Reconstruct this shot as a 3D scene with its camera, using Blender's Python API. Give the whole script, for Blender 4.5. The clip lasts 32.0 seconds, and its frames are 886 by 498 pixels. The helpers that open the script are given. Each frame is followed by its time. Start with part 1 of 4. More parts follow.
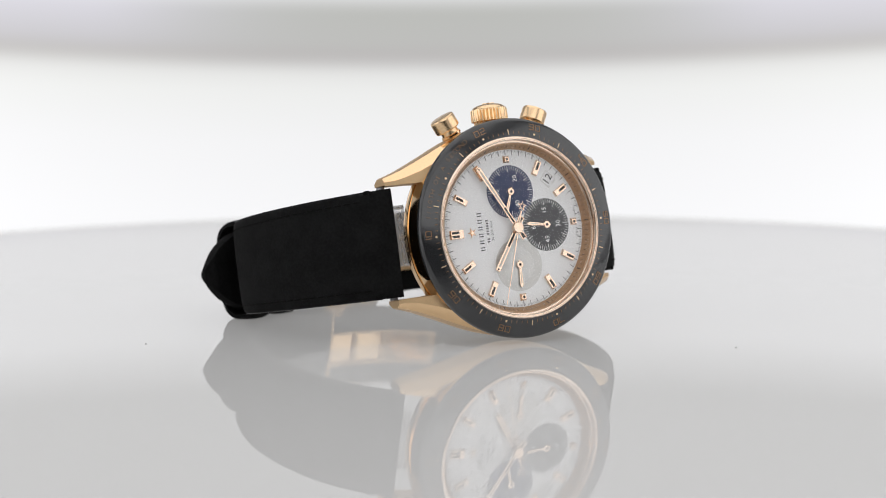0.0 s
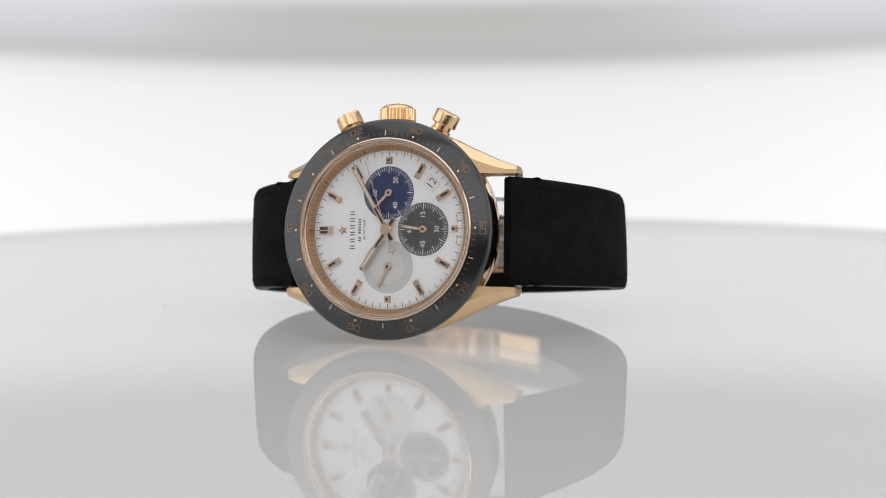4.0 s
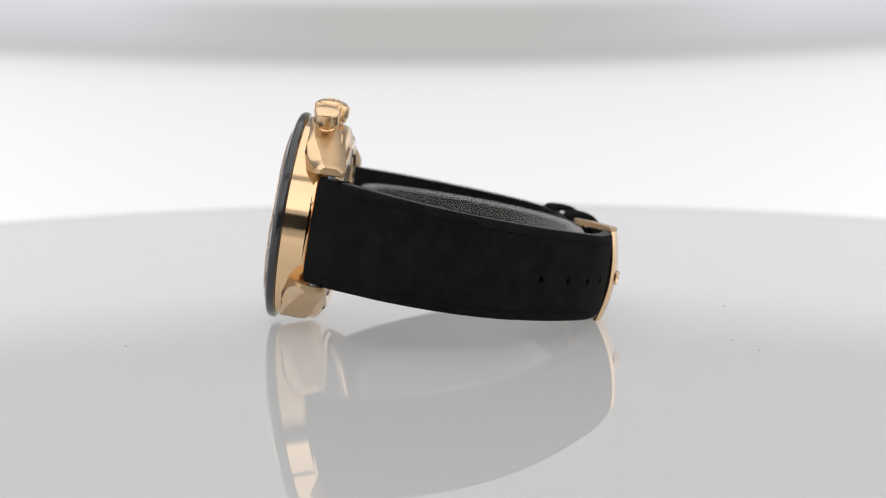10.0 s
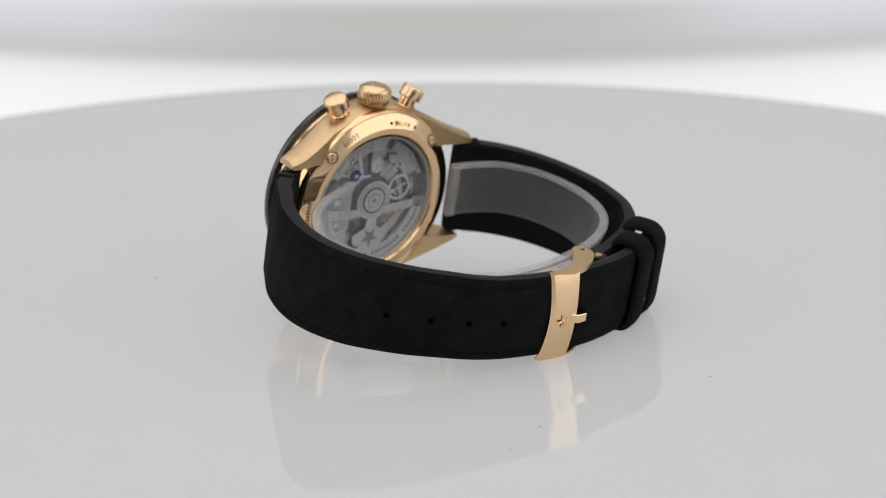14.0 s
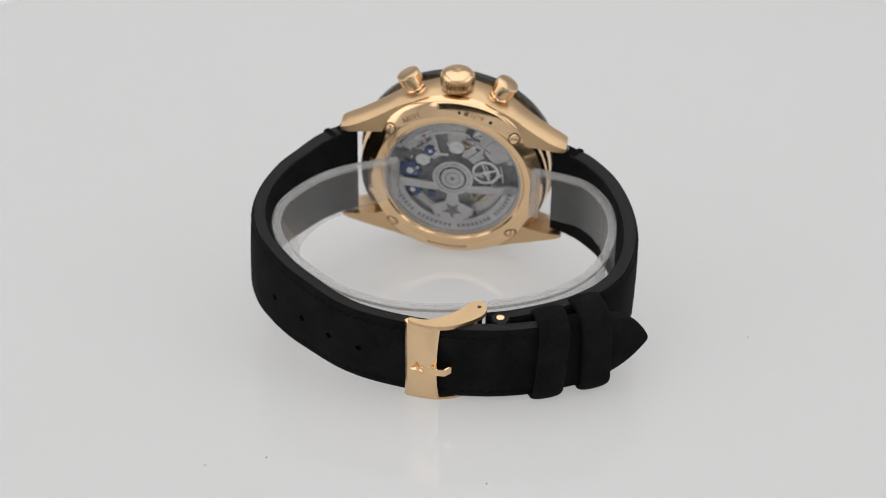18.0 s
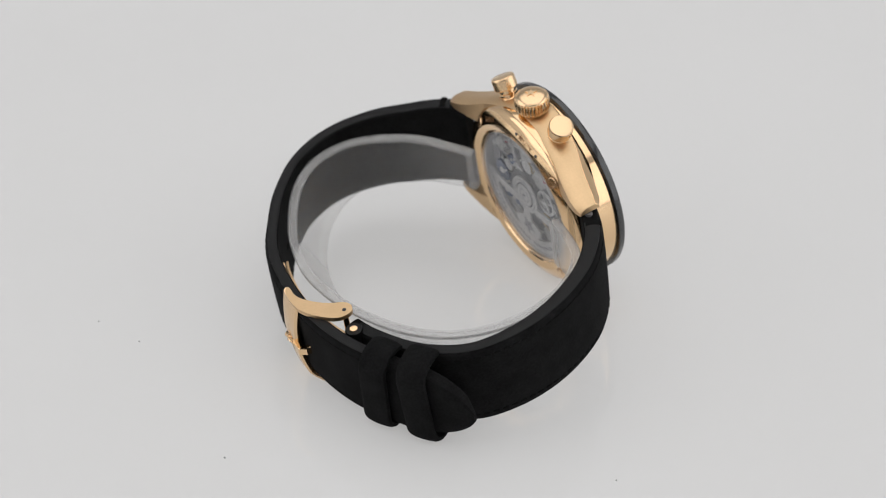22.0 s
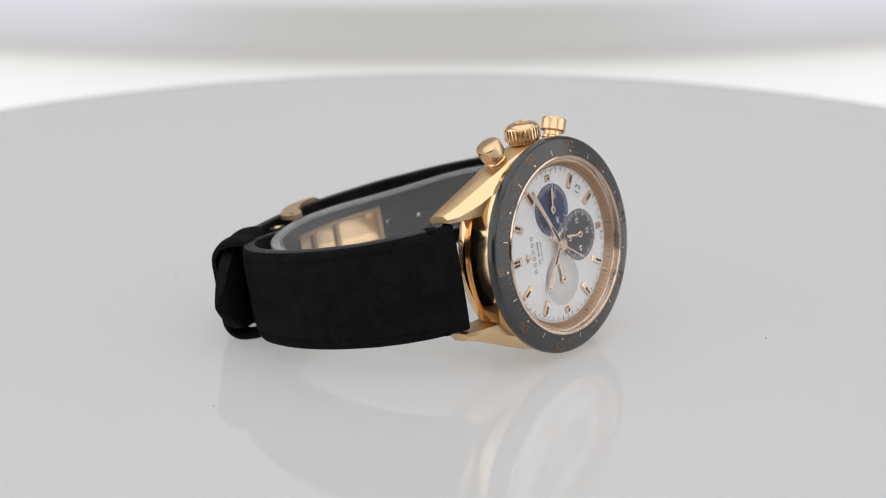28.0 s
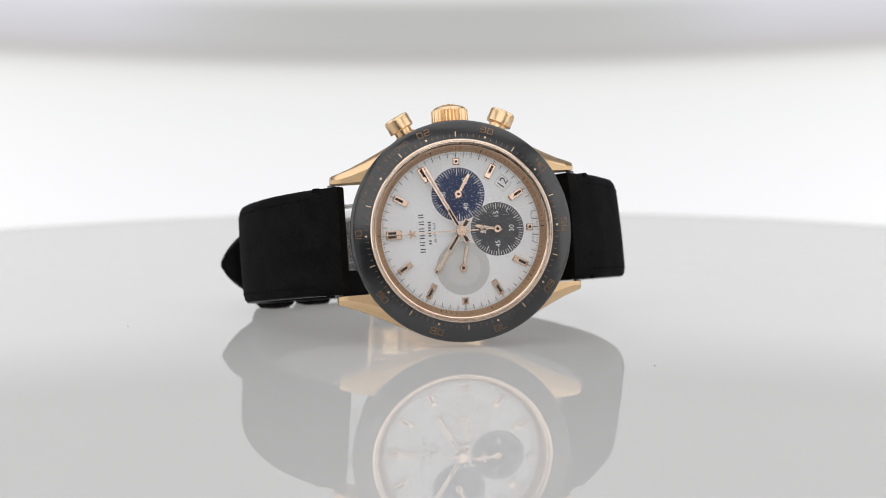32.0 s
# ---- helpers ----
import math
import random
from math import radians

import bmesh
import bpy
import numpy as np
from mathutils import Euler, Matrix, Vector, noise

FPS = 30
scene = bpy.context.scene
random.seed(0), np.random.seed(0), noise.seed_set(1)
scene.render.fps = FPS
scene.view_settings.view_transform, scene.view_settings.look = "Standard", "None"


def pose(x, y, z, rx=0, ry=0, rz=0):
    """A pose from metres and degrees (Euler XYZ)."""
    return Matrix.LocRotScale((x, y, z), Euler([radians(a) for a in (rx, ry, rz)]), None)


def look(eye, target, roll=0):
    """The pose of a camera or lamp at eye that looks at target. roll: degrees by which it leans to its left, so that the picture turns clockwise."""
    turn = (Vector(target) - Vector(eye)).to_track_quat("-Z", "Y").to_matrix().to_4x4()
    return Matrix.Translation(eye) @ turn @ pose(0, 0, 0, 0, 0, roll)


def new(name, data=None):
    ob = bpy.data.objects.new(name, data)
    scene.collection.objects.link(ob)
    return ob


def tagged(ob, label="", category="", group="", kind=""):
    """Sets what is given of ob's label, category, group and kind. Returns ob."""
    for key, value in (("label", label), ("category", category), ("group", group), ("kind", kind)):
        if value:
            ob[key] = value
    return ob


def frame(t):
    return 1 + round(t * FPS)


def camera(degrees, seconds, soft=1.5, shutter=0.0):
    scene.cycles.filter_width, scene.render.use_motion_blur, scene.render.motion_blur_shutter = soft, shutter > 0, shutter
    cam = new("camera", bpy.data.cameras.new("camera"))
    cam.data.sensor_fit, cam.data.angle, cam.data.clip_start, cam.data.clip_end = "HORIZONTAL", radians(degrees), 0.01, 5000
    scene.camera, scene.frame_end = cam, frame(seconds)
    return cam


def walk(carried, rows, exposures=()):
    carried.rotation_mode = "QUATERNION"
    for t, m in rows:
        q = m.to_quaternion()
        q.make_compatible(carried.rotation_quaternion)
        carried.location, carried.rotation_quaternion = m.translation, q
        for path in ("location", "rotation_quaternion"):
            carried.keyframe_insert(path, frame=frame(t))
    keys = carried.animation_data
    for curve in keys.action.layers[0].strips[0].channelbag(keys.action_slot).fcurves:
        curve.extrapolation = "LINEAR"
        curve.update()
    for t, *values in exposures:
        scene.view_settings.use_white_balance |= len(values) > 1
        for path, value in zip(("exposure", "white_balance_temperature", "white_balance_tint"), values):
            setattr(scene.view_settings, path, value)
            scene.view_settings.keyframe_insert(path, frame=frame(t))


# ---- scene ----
MM = 0.00098  # one drawing unit, a shade under a millimetre

# ---- camera on its swing arm ----
ARM_R, ARM_Y, ARM_Z, ARM_AIM = 427.60 * MM, -1.17 * MM, 10.31 * MM, 0.575
# seconds, degrees of the arm above the table
ARM = [(0, 7.42), (1, 7.42), (2, 7.37), (3, 7.32), (4, 7.29), (5, 7.27), (6, 7.29), (7, 7.18), (8, 7.08), (9, 7.35), (10, 8.32),
       (11, 10.18), (12, 12.7), (13, 15.47), (14, 18.36), (15, 21.17), (16, 23.78), (17, 26.45), (18, 29.32), (19, 32.38), (20, 34.99), (21, 36.13),
       (22, 35.69), (23, 33.51), (24, 30.08), (25, 26.62), (26, 23.81), (27, 21.52), (28, 19.11), (29, 16.19), (30, 13.23), (31, 10.33), (32, 7.69)]
# seconds, degrees of the turntable
TURN = [(0, 42.02), (1, 30.05), (2, 18.12), (3, 6.07), (4, -6.1), (5, -18.3), (6, -30.49), (7, -42.64), (8, -54.69), (9, -66.74), (10, -78.82),
       (11, -90.9), (12, -103.01), (13, -115.2), (14, -127.41), (15, -139.47), (16, -151.41), (17, -163.36), (18, -175.49), (19, -187.75), (20, -199.98), (21, -212.12),
       (22, -224.13), (23, -236.16), (24, -248.2), (25, -260.32), (26, -272.48), (27, -284.6), (28, -296.69), (29, -308.79), (30, -320.89), (31, -333.07), (31.5, -337.55),
       (32, -339.2)]


def arm_pose(e):
    """The camera at e degrees above the table, looking at the arm's hinge."""
    a, p, yaw, roll = radians(e), radians(e - ARM_AIM), radians(-0.11), radians(-0.28)
    eye = Vector((0, ARM_Y - ARM_R * math.cos(a), ARM_Z + ARM_R * math.sin(a)))
    ahead = Vector((-math.sin(yaw) * math.cos(p), math.cos(yaw) * math.cos(p), -math.sin(p)))
    right = Vector((math.cos(yaw), math.sin(yaw), 0))
    up = right.cross(ahead)
    right, up = right * math.cos(roll) + up * math.sin(roll), up * math.cos(roll) - right * math.sin(roll)
    m = Matrix((right, up, -ahead)).transposed().to_4x4()
    m.translation = eye
    return m


cam = camera(23.70, 32.0, soft=1.0)
cam.data.dof.use_dof, cam.data.dof.focus_distance, cam.data.dof.aperture_fstop = True, 0.393, 19
walk(cam, [(t, arm_pose(e)) for t, e in ARM], [(0, -0.02), (9, -0.02), (12, -0.03), (14, -0.01), (16.5, 0.07), (19, 0.1), (25, 0.1), (30, -0.02), (32, -0.02)])

# ---- light: a white booth with soft boxes ----
world = bpy.data.worlds.new("booth_light")
scene.world = world
world.use_nodes = True
world.node_tree.nodes["Background"].inputs[0].default_value = (0.9, 0.92, 1.0, 1)
world.node_tree.nodes["Background"].inputs[1].default_value = 0.3


def soft_box(name, eye, target, width, height, watts, colour=(1, 1, 1)):
    lamp = bpy.data.lights.new(name, "AREA")
    lamp.shape, lamp.size, lamp.size_y, lamp.energy, lamp.color = "RECTANGLE", width, height, watts, colour
    ob = new(name, lamp)
    ob.matrix_world = look(eye, target)
    return ob


soft_box("softbox_top", (0, 0.05, 0.80), (0, 0, 0), 1.3, 1.3, 4.6, (1, 0.99, 0.98))
soft_box("softbox_left", (-0.85, -0.15, 0.30), (0, 0, 0.03), 1.0, 0.8, 2.2)
soft_box("softbox_right", (0.85, -0.15, 0.30), (0, 0, 0.03), 1.0, 0.8, 2.2)
soft_box("softbox_front", (0, -1.0, 0.62), (0, 0, 0.02), 1.4, 0.7, 3.2)


# ---- materials ----
def material(name, colour, rough=0.5, metal=0.0, grain=0.0, grain_size=1.0, bump=0.0, bump_size=1.0, spec=0.5, sheen=0.0, smudge=0.0, coat=0.0):
    """A principled surface with two scales of variation; sizes in drawing units."""
    m = bpy.data.materials.new(name)
    m.use_nodes = True
    nt = m.node_tree
    b = nt.nodes["Principled BSDF"]
    b.inputs["Base Color"].default_value = (*colour, 1)
    b.inputs["Roughness"].default_value = rough
    b.inputs["Metallic"].default_value = metal
    b.inputs["Specular IOR Level"].default_value = spec
    b.inputs["Sheen Weight"].default_value = sheen
    b.inputs["Coat Weight"].default_value = coat
    tc = nt.nodes.new("ShaderNodeTexCoord")

    def noise_node(size, detail=3.0):
        n = nt.nodes.new("ShaderNodeTexNoise")
        n.inputs["Scale"].default_value = 1 / (size * MM)
        n.inputs["Detail"].default_value = detail
        nt.links.new(tc.outputs["Object"], n.inputs["Vector"])
        return n

    if grain:
        n, big = noise_node(grain_size), noise_node(grain_size * 9, 2)
        add = nt.nodes.new("ShaderNodeMath")
        add.operation = "ADD"
        nt.links.new(n.outputs[0], add.inputs[0])
        nt.links.new(big.outputs[0], add.inputs[1])
        mr = nt.nodes.new("ShaderNodeMapRange")
        mr.inputs[1].default_value, mr.inputs[2].default_value = 0.7, 1.3
        mr.inputs[3].default_value, mr.inputs[4].default_value = 1 - grain, 1 + grain
        nt.links.new(add.outputs[0], mr.inputs[0])
        mix = nt.nodes.new("ShaderNodeVectorMath")
        mix.operation = "SCALE"
        mix.inputs[0].default_value = colour
        nt.links.new(mr.outputs[0], mix.inputs["Scale"])
        nt.links.new(mix.outputs[0], b.inputs["Base Color"])
    if smudge:
        n = noise_node(6)
        mr = nt.nodes.new("ShaderNodeMapRange")
        mr.inputs[1].default_value, mr.inputs[2].default_value = 0.3, 0.7
        mr.inputs[3].default_value, mr.inputs[4].default_value = max(0.0, rough - smudge), rough + smudge
        nt.links.new(n.outputs[0], mr.inputs[0])
        nt.links.new(mr.outputs[0], b.inputs["Roughness"])
    if bump:
        n = noise_node(bump_size)
        bp = nt.nodes.new("ShaderNodeBump")
        bp.inputs["Strength"].default_value = bump
        bp.inputs["Distance"].default_value = bump_size * MM * 0.3
        nt.links.new(n.outputs[0], bp.inputs["Height"])
        nt.links.new(bp.outputs[0], b.inputs["Normal"])
    return m


def clear_material(name, graze, tint, body=0.0, body_colour=(0.8, 0.8, 0.8), rough=0.0, floor=0.02, power=2.5):
    """A thin clear or frosted sheet: what lies behind shows through, a gloss that grows at grazing angles, and a milky body."""
    m = bpy.data.materials.new(name)
    m.use_nodes = True
    nt = m.node_tree
    nt.nodes.remove(nt.nodes["Principled BSDF"])
    out = nt.nodes["Material Output"]
    clear = nt.nodes.new("ShaderNodeBsdfTransparent")
    clear.inputs[0].default_value = (*tint, 1)
    gloss = nt.nodes.new("ShaderNodeBsdfGlossy")
    gloss.inputs["Roughness"].default_value = rough
    edge = nt.nodes.new("ShaderNodeLayerWeight")
    edge.inputs["Blend"].default_value = 0.5
    steep = nt.nodes.new("ShaderNodeMath")
    steep.operation = "POWER"
    steep.inputs[1].default_value = power
    nt.links.new(edge.outputs["Facing"], steep.inputs[0])
    fres = nt.nodes.new("ShaderNodeMath")
    fres.operation = "MULTIPLY_ADD"
    fres.inputs[1].default_value, fres.inputs[2].default_value = graze, floor
    nt.links.new(steep.outputs[0], fres.inputs[0])
    base = clear.outputs[0]
    if body:
        milk = nt.nodes.new("ShaderNodeBsdfDiffuse")
        milk.inputs[0].default_value = (*body_colour, 1)
        through_light = nt.nodes.new("ShaderNodeBsdfTranslucent")
        through_light.inputs[0].default_value = (*body_colour, 1)
        both, mix_body = nt.nodes.new("ShaderNodeMixShader"), nt.nodes.new("ShaderNodeMixShader")
        both.inputs[0].default_value, mix_body.inputs[0].default_value = 0.5, body
        nt.links.new(milk.outputs[0], both.inputs[1])
        nt.links.new(through_light.outputs[0], both.inputs[2])
        nt.links.new(base, mix_body.inputs[1])
        nt.links.new(both.outputs[0], mix_body.inputs[2])
        base = mix_body.outputs[0]
    mix = nt.nodes.new("ShaderNodeMixShader")
    nt.links.new(fres.outputs[0], mix.inputs[0])
    nt.links.new(base, mix.inputs[1])
    nt.links.new(gloss.outputs[0], mix.inputs[2])
    nt.links.new(mix.outputs[0], out.inputs[0])
    return m


GOLD = material("polished rose gold", (0.84, 0.59, 0.345), 0.1, 1.0, smudge=0.03)
GOLD_SOFT = material("softly polished rose gold", (0.80, 0.57, 0.34), 0.2, 1.0, smudge=0.05)
GOLD_BRUSHED = material("brushed rose gold", (0.64, 0.447, 0.257), 0.4, 1.0, grain=0.04, grain_size=0.4, bump=0.05, bump_size=0.15)
CERAMIC = material("black ceramic", (0.018, 0.0185, 0.02), 0.12, spec=0.75, smudge=0.03)
ENGRAVED = material("gold in the engraving", (0.26, 0.15, 0.08), 0.42, 0.85)
PIP_GOLD = material("bright gold in the engraving", (0.72, 0.52, 0.33), 0.35, 0.85)
DIAL_GOLD = material("polished pink gold", (0.80, 0.61, 0.47), 0.13, 1.0)
PALE_INK = material("pale grey print", (0.56, 0.56, 0.55), 0.5)
SILVER = material("silvered dial", (0.78, 0.78, 0.782), 0.35, grain=0.02, grain_size=0.3, spec=0.4)
FLANGE = material("coppery flange", (0.52, 0.34, 0.21), 0.4, 0.9, grain=0.05, grain_size=0.5)
RING = material("polished pale gold rim", (0.74, 0.60, 0.49), 0.12, 1.0)
NAVY = material("navy counter", (0.016, 0.028, 0.09), 0.3, grain=0.04, grain_size=3)
SLATE = material("dark grey counter", (0.065, 0.065, 0.07), 0.35, grain=0.04, grain_size=3)
PALE = material("pale grey counter", (0.56, 0.55, 0.53), 0.32, metal=0.35, grain=0.03, grain_size=0.4)
PALE_DISC = material("pale silvery disc", (0.6, 0.59, 0.57), 0.34, metal=0.3, grain=0.03, grain_size=0.4)
INK = material("black print", (0.02, 0.02, 0.022), 0.5)
WHITE_INK = material("white print", (0.75, 0.75, 0.75), 0.5)
CREAM = material("cream lume", (0.62, 0.54, 0.47), 0.5)
LUME = material("dark lume", (0.035, 0.03, 0.025), 0.4)
SUEDE = material("black nubuck", (0.0066, 0.0066, 0.0068), 0.95, grain=0.45, grain_size=0.5, bump=0.5, bump_size=0.35, spec=0.1)
EDGE = material("black lacquered edge", (0.0052, 0.0052, 0.0054), 0.42, bump=0.1, bump_size=0.5, spec=0.2)
THREAD = material("black thread", (0.0035, 0.0035, 0.0035), 0.9, spec=0.1)
STEEL = material("grey steel plates", (0.53, 0.525, 0.51), 0.42, 0.75, grain=0.15, grain_size=0.8)
DARK_STEEL = material("dark main plate", (0.21, 0.21, 0.22), 0.5, 0.6, grain=0.4, grain_size=0.9)
BRIGHT_STEEL = material("polished steel", (0.66, 0.66, 0.65), 0.28, 0.9)
RUBY = material("ruby jewel", (0.45, 0.04, 0.08), 0.1)
BLUED = material("blued steel", (0.04, 0.075, 0.17), 0.35, 0.8)
BRASS = material("brass wheel", (0.48, 0.38, 0.22), 0.4, 0.9)


def lit_acrylic():
    """An opal acrylic plate lit from inside under a clear gloss face."""
    m = material("lit opal acrylic", (0.30, 0.30, 0.302), 0.5, grain=0.012, grain_size=60, spec=0.0, coat=1.0)
    b = m.node_tree.nodes["Principled BSDF"]
    b.inputs["Coat Roughness"].default_value, b.inputs["Coat IOR"].default_value = 0.004, 1.45
    b.inputs["Emission Color"].default_value, b.inputs["Emission Strength"].default_value = (1.0, 0.988, 0.972, 1), 0.34
    return m


ACRYLIC = lit_acrylic()
BOOTH = material("white booth cloth", (0.82, 0.82, 0.83), 0.9, grain=0.03, grain_size=120)
CAMERA_BLACK = material("black camera shell", (0.012, 0.012, 0.013), 0.6, grain=0.1, grain_size=3, bump=0.1, bump_size=0.6)
DUST = material("dust speck", (0.4, 0.4, 0.4), 0.9)


SAPPHIRE = clear_material("coated sapphire crystal", 1.0, (0.99, 0.99, 0.99), floor=0.006, power=4.2)
SAPPHIRE_BACK = clear_material("sapphire back", 0.4, (0.97, 0.97, 0.98), floor=0.03)
FROST = clear_material("frosted clear plastic", 0.5, (0.97, 0.97, 0.97), 0.072, (0.84, 0.83, 0.82), 0.42)
# milkier than the sheet: light gathered in the plastic's edges is painted into the body
FROST_RIM = clear_material("plastic with painted edge light", 0.2, (0.94, 0.94, 0.94), 0.21, (0.84, 0.83, 0.82), 0.35)


# ---- mesh helpers ----
def part(name, bm, mat, parent=None, label="", smooth=True):
    me = bpy.data.meshes.new(name)
    bmesh.ops.recalc_face_normals(bm, faces=bm.faces)
    bmesh.ops.scale(bm, vec=(MM, MM, MM), verts=bm.verts)
    bm.to_mesh(me)
    bm.free()
    me.materials.append(mat)
    if smooth:
        me.shade_smooth()
        me.set_sharp_from_angle(angle=radians(32))
    ob = new(name, me)
    ob.parent = parent
    return tagged(ob, label)


def thing(name, label, category, kind=""):
    ob = new(name)
    ob.empty_display_size = 0.01
    return tagged(ob, label, category, kind=kind)


def loft(rings, caps=True, closed=False, bm=None):
    """Skins closed rings of points one to the next."""
    bm = bm or bmesh.new()
    vs = [[bm.verts.new(p) for p in ring] for ring in rings]
    n = len(vs[0])
    pairs = list(zip(vs, vs[1:])) + ([(vs[-1], vs[0])] if closed else [])
    for a, b in pairs:
        for i in range(n):
            bm.faces.new((a[i], a[(i + 1) % n], b[(i + 1) % n], b[i]))
    if caps and not closed:
        bm.faces.new(vs[0])
        bm.faces.new(vs[-1])
    return bm


def lathe(profile, seg=96, closed=True, bm=None, m=None):
    """Turns (r, z) points about the z axis. A closed profile makes a ring, an open one starts and ends on the axis."""
    bm = bm or bmesh.new()
    m = m or Matrix()
    rows = []
    for r, z in profile:
        if r < 1e-6:
            rows.append([bm.verts.new(m @ Vector((0, 0, z)))] * seg)
        else:
            rows.append([bm.verts.new(m @ Vector((r * math.cos(2 * math.pi * i / seg), r * math.sin(2 * math.pi * i / seg), z))) for i in range(seg)])
    pairs = list(zip(rows, rows[1:])) + ([(rows[-1], rows[0])] if closed else [])
    for a, b in pairs:
        for i in range(seg):
            quad = list(dict.fromkeys((a[i], a[(i + 1) % seg], b[(i + 1) % seg], b[i])))
            if len(quad) > 2:
                bm.faces.new(quad)
    return bm


def slab(outline, z0, z1, bm=None, m=None, bevel=0.0):
    """An upright prism over a flat outline, its top edge bevelled by insetting towards the middle."""
    bm = bm or bmesh.new()
    m = m or Matrix()
    c = sum((Vector((x, y)) for x, y in outline), Vector((0, 0))) / len(outline)
    rings = [[m @ Vector((x, y, z0)) for x, y in outline]]
    if bevel:
        rings.append([m @ Vector((x, y, z1 - bevel)) for x, y in outline])
        inner = []
        for x, y in outline:
            d = Vector((x, y)) - c
            k = max(0.0, 1 - bevel / max(d.length, 1e-6))
            inner.append(m @ Vector((c.x + d.x * k, c.y + d.y * k, z1)))
        rings.append(inner)
    else:
        rings.append([m @ Vector((x, y, z1)) for x, y in outline])
    return loft(rings, bm=bm)


def rect(w, h, x=0.0, y=0.0):
    return [(x - w / 2, y - h / 2), (x + w / 2, y - h / 2), (x + w / 2, y + h / 2), (x - w / 2, y + h / 2)]


def disc(r, n=48, x=0.0, y=0.0):
    return [(x + r * math.cos(2 * math.pi * i / n), y + r * math.sin(2 * math.pi * i / n)) for i in range(n)]


def star(r0, r1, x=0.0, y=0.0, a0=90):
    return [(x + (r0 if i % 2 == 0 else r1) * math.cos(radians(a0 + 36 * i)), y + (r0 if i % 2 == 0 else r1) * math.sin(radians(a0 + 36 * i))) for i in range(10)]


def clock(a):
    """The turn about z that brings the 12 o'clock way to a degrees clockwise."""
    return Matrix.Rotation(-radians(a), 4, "Z")


def writing(text, size, depth=0.02, spread=1.0, wide=1.0, thin=0.0):
    """A bmesh of raised letters, centred on the origin, size the height of a capital in units."""
    cu = bpy.data.curves.new("writing", "FONT")
    cu.body, cu.size, cu.align_x, cu.align_y = text, size / 0.7, "CENTER", "CENTER"
    cu.extrude, cu.space_character, cu.resolution_u, cu.offset = depth / 2, spread, 2, -thin
    tmp = bpy.data.objects.new("writing", cu)
    me = bpy.data.meshes.new_from_object(tmp)
    bm = bmesh.new()
    bm.from_mesh(me)
    bm.transform(Matrix.Diagonal((wide, 1, 1, 1)))
    bpy.data.objects.remove(tmp)
    bpy.data.meshes.remove(me)
    bpy.data.curves.remove(cu)
    return bm


STROKES = {"0": "abcdef", "1": "bc", "2": "abged", "3": "abgcd", "4": "fgbc", "5": "afgcd", "6": "afgedc", "7": "abc", "8": "abcdefg", "9": "abgfcd"}


def squared(text, height, wide, pen):
    """Numerals in a thin squared hand, centred on the origin."""
    bm = bmesh.new()
    h, w = height / 2, wide / 2
    lines = {"a": (-w, h, w, h), "g": (-w, 0, w, 0), "d": (-w, -h, w, -h), "f": (-w, 0, -w, h), "e": (-w, -h, -w, 0), "b": (w, 0, w, h), "c": (w, -h, w, 0)}
    for i, ch in enumerate(text):
        cx = (i - (len(text) - 1) / 2) * wide * 1.45
        for k in STROKES[ch]:
            x0, y0, x1, y1 = lines[k]
            slab(rect(x1 - x0 + pen, y1 - y0 + pen, cx + (x0 + x1) / 2, (y0 + y1) / 2), -0.03, 0.03 + 0.002 * "abcdefg".index(k), bm=bm)
    return bm


def placed(bm, m):
    bm.transform(m)
    return bm


def spline(points, n):
    """n + 1 places spaced evenly along a smooth curve through the points, with their tangents."""
    pts = [Vector(p) for p in points]
    fine = []
    for i in range(len(pts) - 1):
        a, b, c, d = pts[max(i - 1, 0)], pts[i], pts[i + 1], pts[min(i + 2, len(pts) - 1)]
        for k in range(24):
            u = k / 24
            fine.append(0.5 * (2 * b + (c - a) * u + (2 * a - 5 * b + 4 * c - d) * u * u + (3 * b - a - 3 * c + d) * u ** 3))
    fine.append(pts[-1])
    run = [0.0]
    for a, b in zip(fine, fine[1:]):
        run.append(run[-1] + (b - a).length)
    out, j = [], 0
    for i in range(n + 1):
        s = run[-1] * i / n
        while j < len(run) - 2 and run[j + 1] < s:
            j += 1
        u = (s - run[j]) / max(run[j + 1] - run[j], 1e-9)
        out.append((fine[j].lerp(fine[j + 1], u), (fine[j + 1] - fine[j]).normalized()))
    return out


def band(path, n, low, high, thick, side, crown=0.25, flare=None):
    """A strap along a (y, z) path of its outer face. low, high, thick: functions of 0..1; side: +1 or -1, which way is inwards."""
    rings = []
    for i, (p, tan) in enumerate(spline(path, n)):
        s = i / n
        inward = Vector((-tan.y, tan.x)) * side
        x0, x1, th = low(s), high(s), thick(s)
        ring = []
        w, r = x1 - x0, min(0.55, th * 0.3)
        for fx, d in ((0, r), (0.02, r * 0.3), (r / w * 1.4, 0), (0.14, -crown), (0.3, -crown * 1.3), (0.5, -crown * 1.4), (0.7, -crown * 1.3), (0.86, -crown), (1 - r / w * 1.4, 0), (0.98, r * 0.3), (1, r),
                      (1, th - r), (0.985, th), (0.75, th), (0.5, th), (0.25, th), (0.015, th), (0, th - r)):
            q = p + inward * (d - (flare(s) * (1 - fx) if flare else 0.0))
            ring.append(Vector((x0 + w * fx, q.x, q.y)))
        rings.append(ring)
    return loft(rings)


